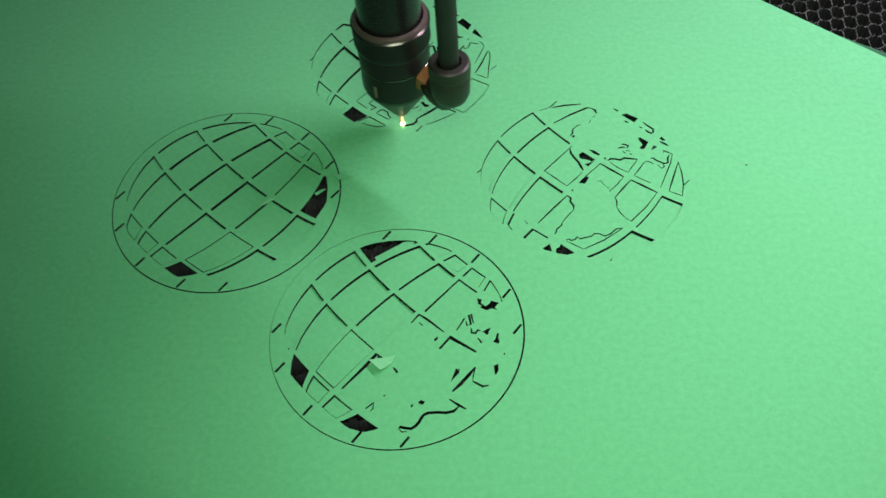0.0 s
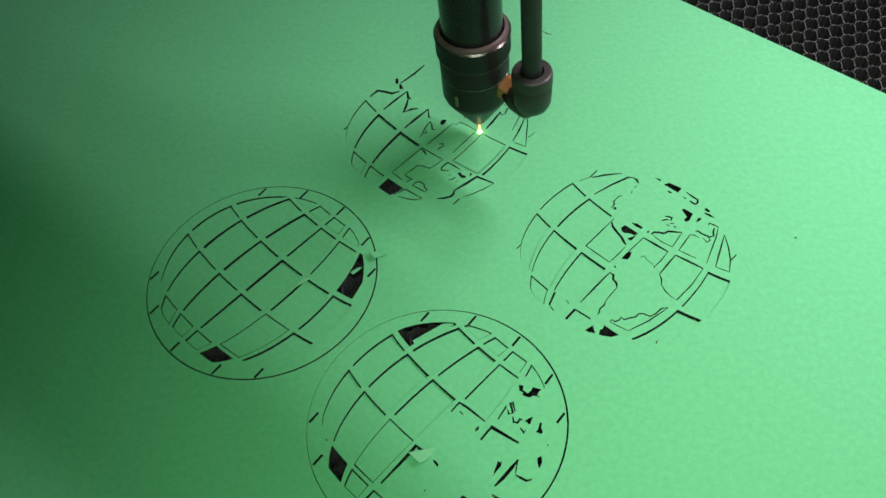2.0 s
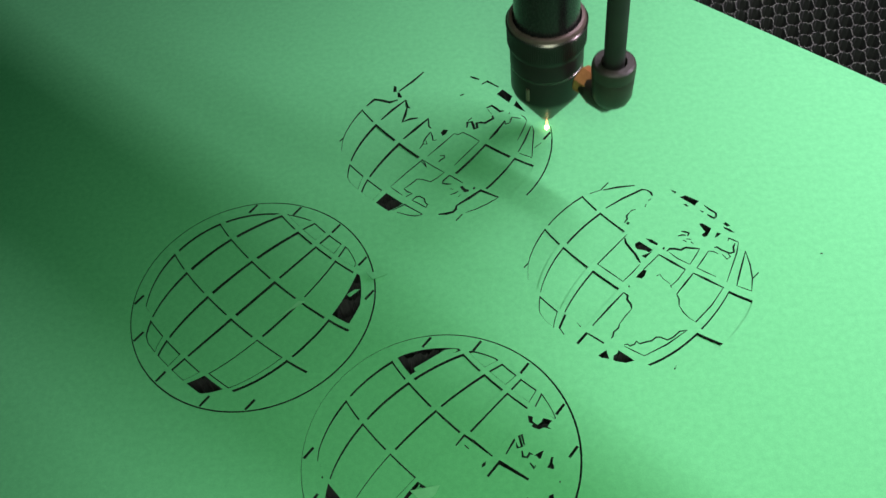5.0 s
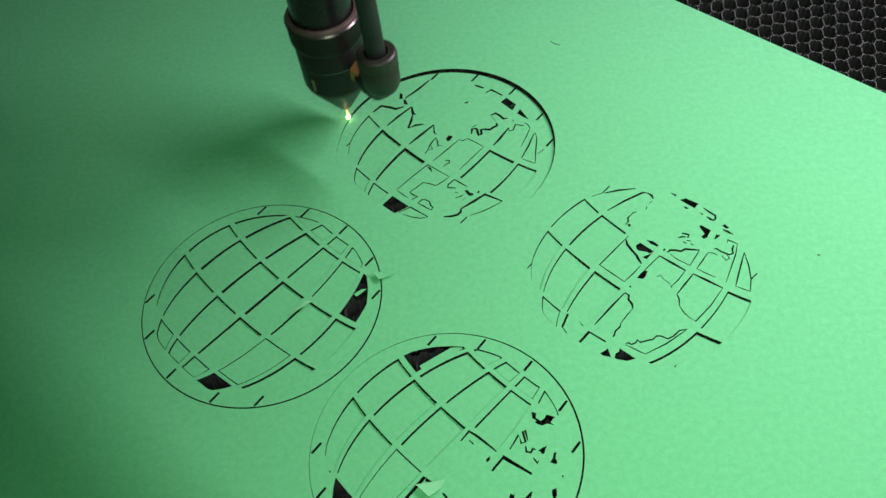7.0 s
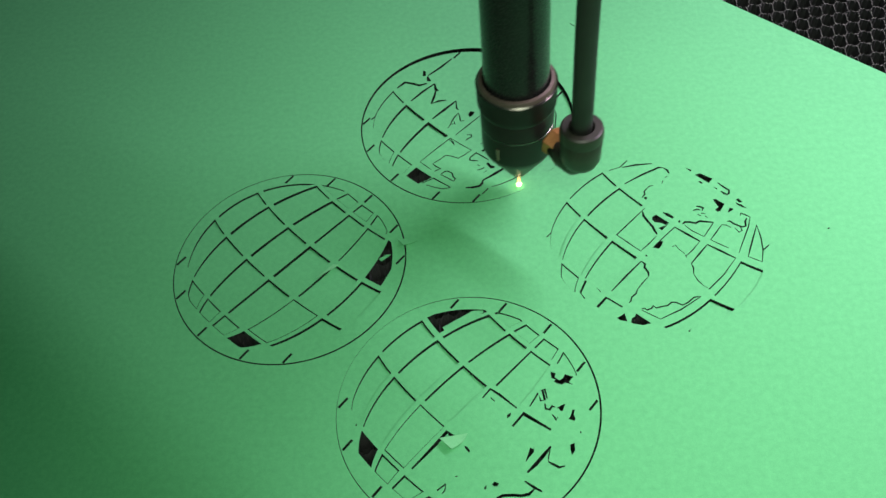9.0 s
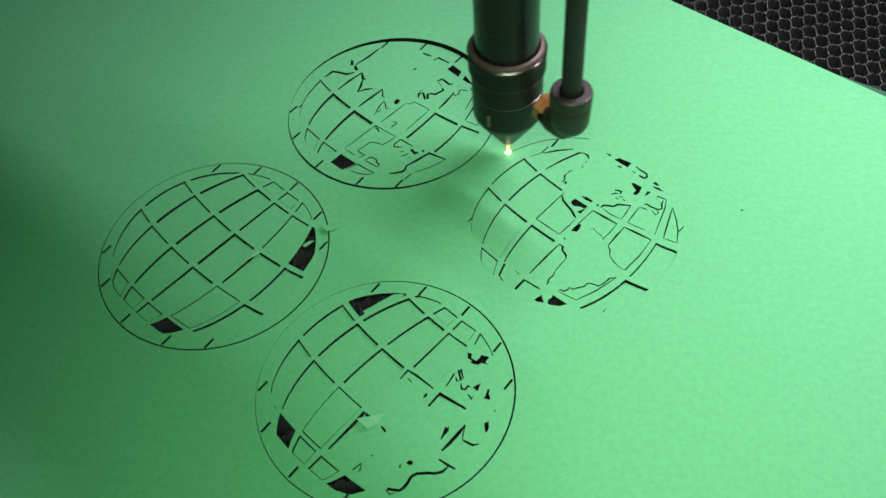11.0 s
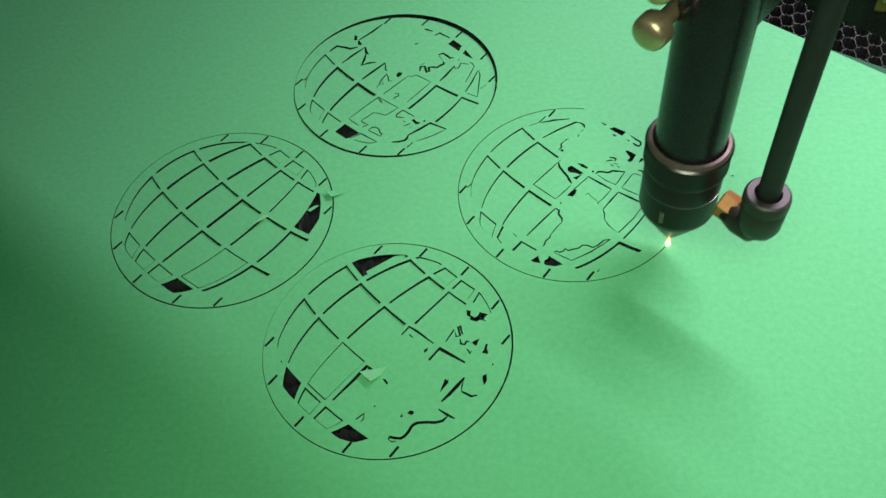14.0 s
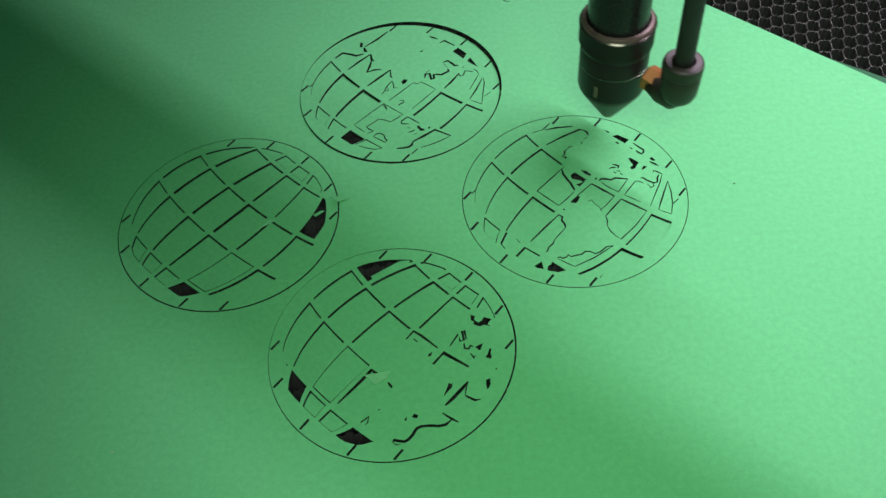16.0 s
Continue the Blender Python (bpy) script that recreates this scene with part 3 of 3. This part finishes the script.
for which, (cx, cy) in CENTRES.items():
    holes = []
    disc = new("paper_globe")
    disc.location = (cx, cy, 0)
    for k, j, depth in CELLS[which]:
        loop = [p * R for p in cell_loop(k, j, which, 0.84 if (which, k, j) == ("pacific", 2, 5) else 1.0)]
        holes.append(loop)
        if depth is None:
            continue
        m = sum(loop, Vector((0, 0))) / len(loop)
        small, edge = k in (-1, 3), j == 0
        shrink = 0.89 if small else 0.958 if depth < 0.2 else 0.978 if edge else 0.996
        sink = depth * (0.55 if small else 0.75 if edge else 0.9)
        piece = new("cutout_piece", card_mesh("cutout_piece", [(p - m) * shrink for p in loop], []))
        piece.parent = disc
        piece.location = (m.x, m.y - (0 if depth < 0.2 else 0.0001 if small else 0.0003 if edge else 0.00055), -sink / 1000)
        piece.rotation_euler = (radians(rnd.uniform(-1.2, 1.2)), radians(rnd.uniform(-1.2, 1.2)), 0)
        PIECES[(which, k, j)] = piece
    holes += [[p * R for p in s] for s in STROKES[which]]
    for a in TICKS:
        loop = [p * R for p in slot(a)]
        holes.append(loop)
        if which in ("asia", "atlantic"):
            chip = new("slot_chip", card_mesh("slot_chip", loop, []))
            chip.parent = disc
            CHIPS.append((which, a, chip))
    r = R - RIM_GAP[which]
    sheet = new("disc", card_mesh("disc", circle(0, 0, r), holes))
    sheet.parent = disc
    DISCS[which] = disc
fallen = new("cutout_piece", card_mesh("cutout_piece", [Vector(p) - Vector(CENTRES["africa"][:2]) for p in ((-0.0492, 0.2283), (-0.0381, 0.2352), (-0.0342, 0.2356), (-0.0338, 0.2346), (-0.0478, 0.2255))], []))
fallen.parent = DISCS["africa"]
fallen.location = (0, 0, -0.0006)
tagged(DISCS["pacific"], "green card globe of open grid cells, fully cut", "paper globe", "paper globes")
tagged(DISCS["africa"], "green card globe with grid cells and coastlines, fully cut", "paper globe", "paper globes")
tagged(DISCS["atlantic"], "green card globe whose rim is being cut by the laser", "paper globe", "paper globes")
tagged(DISCS["asia"], "green card globe with jagged coastlines, rim being cut", "paper globe", "paper globes")
DISCS["pacific"].matrix_basis = pose(CENTRES["pacific"][0] - 0.00012, CENTRES["pacific"][1] + 0.00010, 0.0001, 0.05, 0.1, 0)
DISCS["africa"].matrix_basis = pose(CENTRES["africa"][0] - 0.00008, CENTRES["africa"][1] + 0.00006, -0.00005, 0.05, 0.25, 0)



def scrap(corners, lift, material=PALE):
    """A torn, curled bit of card."""
    c = [Vector((x, y, 0.0010)) for x, y in corners]
    bm = bmesh.new()
    n = 6
    grid = []
    for i in range(n + 1):
        f = i / n
        a, d = c[0].lerp(c[1], f), c[3].lerp(c[2], f)
        grid.append([bm.verts.new(a.lerp(d, g / n) + Vector((0, 0, lift * (1 - f) ** 2 * (0.6 + 0.4 * g / n)))) for g in range(n + 1)])
    for i in range(n):
        for g in range(n):
            bm.faces.new((grid[i][g], grid[i + 1][g], grid[i + 1][g + 1], grid[i][g + 1]))
    bmesh.ops.recalc_face_normals(bm, faces=bm.faces[:])
    bmesh.ops.solidify(bm, geom=bm.faces[:], thickness=0.0002)
    bmesh.ops.recalc_face_normals(bm, faces=bm.faces[:])
    return tagged(part("paper_scrap", bm, material), "small torn curl of green card on the cut sheet", "paper scrap", "paper scraps")


scrap([(-0.0496, 0.1826), (-0.0399, 0.1845), (-0.0413, 0.1814), (-0.0453, 0.1782)], 0.0012)
scrap([(-0.0983, 0.2514), (-0.0924, 0.2579), (-0.0900, 0.2576), (-0.0939, 0.2541)], 0.0010)
scrap([(-0.0675, 0.2686), (-0.0634, 0.2694), (-0.0597, 0.2679), (-0.0650, 0.2651)], 0.0012, CARD)
scrap([(-0.0744, 0.2594), (-0.0717, 0.2616), (-0.0698, 0.2617), (-0.0733, 0.2581)], 0.0006, CARD)

# added strip, much darker than the sheet, reaching past its edge
under = part("card_offcut", moved(box(-0.040, 0.170, -0.060, 0.0003, -0.0031, -0.0028), MACHINE @ Matrix.Translation((-0.108, 0.3588, 0)) @ Matrix.Rotation(radians(7.0), 4, "Z")), DARK_CARD)
tagged(under, "strip of dark green card showing beneath the sheet's edge", "card")

for x, y, mat in ((-0.1378, 0.1556, ALU), (0.0983, 0.2675, CHAR)):
    bm = bmesh.new()
    bmesh.ops.create_icosphere(bm, subdivisions=1, radius=0.0004, matrix=Matrix.Translation((x, y, 0.0002)) @ Matrix.Diagonal((1.2, 0.8, 0.5, 1)))
    tagged(part("dust_fleck", bm, mat), "tiny fleck of dust lying on the green card", "dust fleck", "dust flecks")

# narrow strips of card along two rims, burnt away one by one
STRIPS = {"asia": [], "atlantic": []}
for which in STRIPS:
    cx, cy = CENTRES[which]
    n = 180
    for i in range(0, n, 3):
        bm = bmesh.new()
        ring = []
        for rr in (R - RIM_GAP[which], R):
            ring.append([bm.verts.new((rr * math.cos(2 * math.pi * k / n), rr * math.sin(2 * math.pi * k / n), 0)) for k in range(i, i + 4)])
        for k in range(3):
            bm.faces.new((ring[0][k], ring[1][k], ring[1][k + 1], ring[0][k + 1]))
        ob = part("rim_strip", bm, CARD, card)
        ob.location = (cx, cy, 0)
        STRIPS[which].append((360 * (i + 1.5) / n, ob))

# ---- the bed ----
cell = 0.0059


WAVE = [(i / 8, math.sin(2 * math.pi * i / 8)) for i in range(9)]
bed = tagged(new("honeycomb_bed"), "aluminium honeycomb cutting bed", "honeycomb bed", kind="structure")


def foil_strip(j):
    """One crimped foil of the honeycomb, with a little thickness."""
    verts, faces = [], []
    a = cell / math.sqrt(3)
    turn = Matrix.Rotation(radians(9), 2)
    uneven = random.Random(j)

    def wall(p, q, bow):
        d = q - p
        side = Vector((-d.y, d.x))
        nx = side.normalized() * 0.000034
        lift = uneven.uniform(-0.00015, 0.0)
        s = len(verts)
        for z in (-0.0032 + lift, -0.0160):
            for f, w in WAVE:
                c = p + d * f + side * w * bow
                verts.extend([(*(c + nx), z), (*(c - nx), z)])
        m = 2 * len(WAVE)
        for k in range(s, s + m - 2, 2):
            faces.extend([(k, k + 1, k + 3, k + 2), (k, k + 2, k + m + 2, k + m), (k + 3, k + 1, k + m + 1, k + m + 3)])

    for i in range(-70, 70):
        c = turn @ Vector((cell * (i + 0.5 * (j % 2)), 2.1 * a * j)) + Vector((-0.04, 0.24))
        X, Y = c.to_3d().dot(AX), c.to_3d().dot(AY)
        if not (-0.42 < X < 0.10 and 0.0 < Y < 0.50):
            continue
        c = c + Vector((uneven.uniform(-1, 1), uneven.uniform(-1, 1))) * 0.00012
        p = [c + turn @ Vector((x * a, y * a)) for x, y in ((0, 1.14), (0.866, 0.96), (0.866, -0.96), (0, -1.14))]
        wall(p[0], p[1], 0.17), wall(p[1], p[2], 0.05), wall(p[2], p[3], -0.17)
    if not faces:
        return
    me = bpy.data.meshes.new("foil_strip")
    me.from_pydata(verts, [], faces)
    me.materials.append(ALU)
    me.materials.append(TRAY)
    # foil tops under the work, and all foil sides, take the dark tray colour
    under_work = [Vector(verts[f[0]]).dot(AY) < 0.345 for f in faces[::3]]
    me.polygons.foreach_set("material_index", [k for s in under_work for k in (1 if s else 0, 1, 1)])
    new("foil_strip", me).parent = bed


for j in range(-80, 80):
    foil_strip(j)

floor = part("floor", moved(box(-0.56, 0.42, -0.25, 0.62, -0.040, -0.0161), MACHINE), TRAY)
tagged(floor, "dark tray beneath the honeycomb", "tray", kind="structure")
# unseen sides; left and back stand tall to hold off ambient light
for name, b6 in (("wall_back", (-0.58, 0.44, 0.62, 0.64, -0.04, 0.40)), ("wall_front", (-0.58, 0.44, -0.27, -0.25, -0.04, 0.16)),
                 ("wall_left", (-0.58, -0.56, -0.25, 0.62, -0.04, 0.40)), ("wall_right", (0.42, 0.44, -0.25, 0.62, -0.04, 0.16))):
    tagged(part(name, moved(box(*b6), MACHINE), CASE), "unseen painted metal side, added to close and shade the bed", "case wall", kind="structure")

# ---- the laser head, in the machine's axes, its beam at the origin ----
head = tagged(new("laser_head"), "black laser cutting head with brass screws and air hose", "laser head")
mm = 0.001


def turned(name, profile, mat, parent=head, label="", n=48, at=(0, 0)):
    bm = lathe([(r * mm, z * mm) for r, z in profile], n)
    bmesh.ops.translate(bm, verts=bm.verts[:], vec=(at[0] * mm, at[1] * mm, 0))
    ob = part(name, bm, mat, parent, label, smooth=True)
    ob.data.set_sharp_from_angle(angle=radians(35))
    return ob


def bx(x0, x1, y0, y1, z0, z1, bevel=0.6):
    return box(x0 * mm, x1 * mm, y0 * mm, y1 * mm, z0 * mm, z1 * mm, bevel * mm)


turned("nozzle_tip", [(0.8, 9.5), (0.9, 7), (1.8, 7), (2.6, 7.8), (5.0, 11.5), (1.0, 11.5)], TIP, label="copper-coloured nozzle tip, tinted with the spark's glow")
turned("nozzle", [(1.0, 11.5), (5.0, 11.5), (12.3, 23.4), (13.3, 25.2), (13.6, 26.5), (0.5, 27)], SOOT, label="sooty conical nozzle")
turned("nozzle_body", [(13.6, 26.4), (13.8, 27.0), (13.8, 38.2), (13.4, 38.4)], BODY)
turned("groove_ring", [(13.4, 38.3), (13.85, 38.5), (13.85, 38.9), (13.4, 39.1)], KNURL, label="thin bright edge of the nozzle joint")
turned("nozzle_holder", [(13.4, 39.0), (13.8, 39.2), (13.9, 46.5), (13.7, 47)], BODY)
collar = turned("collar", [(13.6, 46.5), (14.0, 47.4), (14.4, 49), (14.6, 51), (14.7, 58.2)], BODY, label="knurled black collar")
knurl = bmesh.new()
for i in range(110):
    q = Matrix.Rotation(2 * math.pi * i / 110, 4, "Z") @ Matrix.Translation((14.65 * mm, 0, 0))
    bmesh.ops.create_cube(knurl, size=1, matrix=q @ Matrix.Translation((0, 0, 53 * mm)) @ Matrix.Diagonal((0.16 * mm, 0.42 * mm, 7.5 * mm, 1)))
part("knurling", knurl, BODY, collar)
teeth = bmesh.new()
for i in range(110):
    q = Matrix.Rotation(2 * math.pi * i / 110, 4, "Z") @ Matrix.Translation((14.5 * mm, 0, 58.3 * mm)) @ Matrix.Rotation(radians(-46), 4, "Y")
    bmesh.ops.create_cube(teeth, size=1, matrix=q @ Matrix.Diagonal((0.35 * mm, 0.42 * mm, 1.2 * mm, 1)))
part("toothed_edge", teeth, KNURL, collar, "polished toothed edge of the collar")
turned("collar_rim", [(14.5, 58.0), (14.3, 59.3), (13.8, 60.0), (12.7, 60.2), (12.35, 59.6), (12.3, 57)], RIM, label="worn bare metal rim")
turned("lens_tube", [(12.0, 44), (12.0, 200)], BLACK, label="smooth black lens tube")
part("tube_clamp", bx(-15, 11, -5, 19.5, 110, 200, 1), BLACK, head)
part("mount_plate", bx(2, 45.2, 22, 36, 110, 148.5, 0.8), BLACK, head, "black mirror mount plate")


def thumb_screw(x, y, z):
    base = Matrix.Translation((x * mm, y * mm, z * mm)) @ Matrix.Rotation(radians(-90), 4, "X")
    screw = part("thumb_screw", moved(lathe([(r * mm, h * mm) for r, h in ((0, -4.3), (2.6, -4.15), (4.3, -3.7), (5.3, -2.8), (5.6, -1.8), (5.6, 2.6), (5.0, 3.5), (2.8, 3.8), (2.8, 24), (0, 24))], 48), base), BRASS, head, "knurled brass thumb screw", smooth=True)
    screw.data.set_sharp_from_angle(angle=radians(40))
    ridges = bmesh.new()
    for i in range(40):
        bmesh.ops.create_cube(ridges, size=1, matrix=base @ Matrix.Rotation(2 * math.pi * i / 40, 4, "Z") @ Matrix.Translation((5.5 * mm, 0, 0.8 * mm)) @ Matrix.Diagonal((0.3 * mm, 0.42 * mm, 3.4 * mm, 1)))
    part("knurling", ridges, BRASS, screw)
    return screw


thumb_screw(-10.4, -18.6, 114)
thumb_screw(-10.4, -18.6, 131)
half = bmesh.new()
ring = [((37 + 7.0 * math.sin(math.pi * i / 16)) * mm, (128 - 8.2 * math.cos(math.pi * i / 16)) * mm) for i in range(17)]
front, back = [half.verts.new((x, 20.4 * mm, z)) for x, z in ring], [half.verts.new((x, 22 * mm, z)) for x, z in ring]
half.faces.new(front)
for i in range(17):
    k = (i + 1) % 17
    half.faces.new((front[i], back[i], back[k], front[k]))
bmesh.ops.recalc_face_normals(half, faces=half.faces[:])
plate = part("brass_half_disc", half, OLIVE, head, "dull brass half-round plate")
part("screw", moved(lathe([(r * mm, h * mm) for r, h in ((0, 0), (2.1, 0), (2.1, 1.0), (1.4, 1.6), (0, 1.7))], 20), Matrix.Translation((39.6 * mm, 20.4 * mm, 126.0 * mm)) @ Matrix.Rotation(radians(90), 4, "X")), BRASS, plate)
block = part("brass_block", bx(49, 63, 28, 37, 127, 148.5, 0.6), OLIVE, head, "dull brass block with a screw")
part("screw", moved(lathe([(r * mm, h * mm) for r, h in ((0, 0), (3.4, 0), (3.4, 1.6), (2.4, 2.4), (0, 2.6))], 24), Matrix.Translation((57 * mm, 28 * mm, 140 * mm)) @ Matrix.Rotation(radians(90), 4, "X")), BRASS, block)
part("screw", moved(lathe([(r * mm, h * mm) for r, h in ((0, 0), (2.6, 0), (2.6, 2.6), (1.8, 3.4), (0, 3.6))], 24), Matrix.Translation((63 * mm, 33 * mm, 133 * mm)) @ Matrix.Rotation(radians(90), 4, "Y")), BRASS, block)
part("set_screw", sweep([(1.5 * mm, -13.4 * mm, 28.6 * mm), (1.5 * mm, -13.5 * mm, 34.2 * mm)], 0.85 * mm, 10), SETTER, head, "small brass set screw")
hexa = lathe([(0, 0), (4.8 * mm, 0), (5.3 * mm, 0.6 * mm), (5.3 * mm, 6.2 * mm), (4.6 * mm, 6.8 * mm), (3.6 * mm, 7 * mm), (3.6 * mm, 10 * mm)], 6)
part("brass_nut", moved(hexa, Matrix.Translation((16.4 * mm, -1.6 * mm, 40.0 * mm)) @ Matrix.Rotation(radians(97), 4, "Y")), COPPER, head, "tarnished brass hexagon nut")
part("elbow", sweep([(20 * mm, -2 * mm, 39 * mm), (25 * mm, -3 * mm, 38.5 * mm), (29 * mm, -3.5 * mm, 39 * mm), (32 * mm, -3.5 * mm, 43 * mm)], [4.5 * mm, 5.5 * mm, 6 * mm, 6 * mm]), CAP, head, smooth=True)
turned("hose_cap", [(0, 35.6), (2.4, 36), (6.2, 40.2), (7.2, 42.8), (7.6, 51.5), (7.3, 52.0), (7.3, 52.4), (7.75, 52.9), (7.8, 56), (7.5, 57.3), (6.8, 57.8), (4.6, 57.8), (4.2, 56)], CAP, label="dark grey push-fit cap", at=(32, -3.5))
part("air_hose", sweep([((32 - 0.00002 * max(0, z - 62) ** 2) * mm, (-3.5 + 0.0000042 * max(0, z - 62) ** 3) * mm, z * mm) for z in range(52, 213, 8)], 3.75 * mm, 20), RUBBER, head, "dull dark air hose", smooth=True)

bm = bmesh.new()
bmesh.ops.create_uvsphere(bm, u_segments=16, v_segments=10, radius=1.0)
bm.transform(Matrix.Diagonal((0.0009, 0.0009, 0.0008, 1)))
spark = part("laser_spark", bm, spark_mat, head, "glowing yellow spark of burning card", smooth=True)

flame = part("flame", moved(lathe([(0, 0.0002), (0.0005, 0.0012), (0.00045, 0.0024), (0.0002, 0.0040), (0, 0.0046)], 12), Matrix.Identity(4)), flame_mat, spark, "thin orange flame above the cut", smooth=True)

# ---- the gantry ----
gantry = tagged(new("gantry_beam"), "dark gantry beam with a grimy brown top", "gantry beam")
part("beam", box(-0.46, 0.40, 0.020, 0.048, 0.149, 0.157, 0.0008), BLACK, gantry)
part("top_plate", box(-0.46, 0.40, 0.0205, 0.0475, 0.157, 0.1585, 0.0004), GRIME, gantry, "grimy brown metal top plate")
for i in range(14):
    part("screw_head", moved(lathe([(0.0022, 0), (0.0022, 0.0008), (0.0014, 0.0014), (0, 0.0015)], 14), Matrix.Translation((-0.40 + 0.06 * i, 0.030, 0.1585))), RIM, gantry)


# ---- what moves ----
def rim_at(which, deg):
    cx, cy = CENTRES[which]
    return (cx + R * math.cos(radians(deg)), cy + R * math.sin(radians(deg)))


ASIA_RIM = [(4.4, -43), (5.1, 15), (5.8, 71), (6.0, 78.6), (6.3, 92), (6.5, 107), (6.75, 131), (7.0, 155), (7.3, 186), (7.5, 200), (8.0, 221), (8.2, 232), (8.7, 272), (9.2, 317)]
ATLANTIC_RIM = [(10.55, 79), (10.6, 83.4), (10.7, 94.6), (10.8, 105), (10.9, 114), (11.0, 122), (11.1, 133), (11.2, 142.5), (11.3, 151.4), (11.5, 169), (12.0, 199), (12.5, 226.5),
                (13.0, 251.5), (13.5, 269.5), (13.6, 279.6), (13.7, 290.3), (13.8, 300.5), (14.0, 319), (14.2, 336.6), (14.5, 365), (14.7, 379), (15.0, 384), (15.5, 408), (15.7, 421), (15.82, 436)]
HEAD = [(0.0, (-0.0397, 0.2959)), (0.3, (-0.0310, 0.3038)), (0.5, (-0.0222, 0.3087)), (0.6, (-0.0210, 0.3106)), (0.9, (-0.0086, 0.3245)), (1.0, (-0.0051, 0.3201)), (1.2, (-0.0122, 0.3141)),
        (1.5, (-0.0214, 0.3049)), (1.8, (-0.0298, 0.3171)), (2.0, (-0.0225, 0.3307)), (2.1, (-0.0209, 0.3309)), (2.4, (-0.0192, 0.3166)), (2.5, (-0.0217, 0.3116)),
        (2.7, (-0.0303, 0.3112)), (3.0, (-0.0332, 0.3188)), (3.3, (-0.0337, 0.3104)), (3.5, (-0.0442, 0.2935)), (3.7, (-0.0297, 0.2986))]
HEAD += [(t, rim_at("asia", a)) for t, a in ASIA_RIM] + [(10.3, (0.0437, 0.3068)), (10.5, (0.0449, 0.3099))] + [(t, rim_at("atlantic", a)) for t, a in ATLANTIC_RIM] + [(16.0, (0.0499, 0.3033))]
# where it stops and steps aside to cut a slot
JOGS = [(0.3, (-0.0313, 0.3019)), (0.8, (-0.0104, 0.3197)), (1.8, (-0.0285, 0.3155)), (2.3, (-0.0146, 0.3216)), (3.3, (-0.0381, 0.3081)), (3.7, (-0.0267, 0.2996)), (6.0, (-0.0306, 0.3751)), (6.3, (-0.0397, 0.3796)),
        (8.2, (-0.0699, 0.3004)), (11.8, (-0.0099, 0.2517)), (12.0, (-0.0073, 0.2498)), (12.8, (0.0040, 0.2265)), (13.3, (0.0209, 0.2213)), (14.8, (0.0727, 0.2767)), (15.3, (0.0641, 0.2969)), (15.8, (0.0482, 0.3067))]
HEAD = sorted({**dict(HEAD), **dict(JOGS)}.items())
OFF = [(0.40, 0.52), (3.2, 3.35), (3.62, 4.35), (9.25, 10.2), (15.86, 16.0)]


def motions():
    walk(head, [(t, Matrix.Translation((x, y, 0)) @ Matrix.Rotation(radians(0.3 + 12 * x), 4, "Y") @ MACHINE) for t, (x, y) in HEAD])
    walk(gantry, [(t, Matrix.Translation(AY * (AY.x * x + AY.y * y)) @ MACHINE) for t, (x, y) in HEAD])
    rows = [(0.0, 0.0006)]
    for a, c in OFF:
        rows += [(a - 0.04, 0.0006), (a, 0.0125)]
        if c < 16:
            rows += [(c, 0.0125), (c + 0.04, 0.0006)]
    walk(spark, rows_z(rows))
    for which, rim in (("asia", ASIA_RIM), ("atlantic", ATLANTIC_RIM)):
        cx, cy = CENTRES[which]
        for deg, ob in STRIPS[which]:
            d = (deg - rim[0][1]) % 360 + rim[0][1]
            t = float(np.interp(d, [a for _, a in rim], [s for s, _ in rim]))
            walk(ob, [(0.0, pose(cx, cy, 0)), (t, pose(cx, cy, 0)), (min(t + 0.12, 15.95), pose(cx, cy, -0.009)), (16.0, pose(cx, cy, -0.009))])
    for which, deg, ob in CHIPS:
        rim = ASIA_RIM if which == "asia" else ATLANTIC_RIM
        d = (deg - rim[0][1]) % 360 + rim[0][1]
        t = float(np.interp(d, [a for _, a in rim], [s for s, _ in rim]))
        walk(ob, [(0.0, pose(0, 0, 0)), (t, pose(0, 0, 0)), (min(t + 0.12, 15.95), pose(0, 0, -0.008)), (16.0, pose(0, 0, -0.008))])
    c = Vector((*CENTRES["asia"], 0))
    lean = Matrix.Translation(c) @ Matrix.Rotation(radians(1.8), 4, Vector((-0.75, 0.66, 0))) @ Matrix.Translation((-0.00035, 0.0001, -0.0006))
    hinge = Matrix.Translation(c) @ Matrix.Rotation(radians(1.2), 4, Vector((-0.75, 0.66, 0))) @ Matrix.Translation((0, 0, -0.00096))
    walk(DISCS["asia"], [(0.0, Matrix.Translation(c)), (5.9, Matrix.Translation(c)), (6.7, hinge), (9.2, hinge), (9.8, lean), (16.0, lean)])
    for k, j, t in ((1, 5, 1.5), (1, 4, 2.9)):
        ob = PIECES[("asia", k, j)]
        low = ob.matrix_basis.copy()
        flat = Matrix.Translation((low.translation.x, low.translation.y, 0))
        walk(ob, [(0.0, flat), (t, flat), (t + 0.2, low), (16.0, low)])


def rows_z(rows):
    return [(t, pose(0, 0, z)) for t, z in rows]


motions()
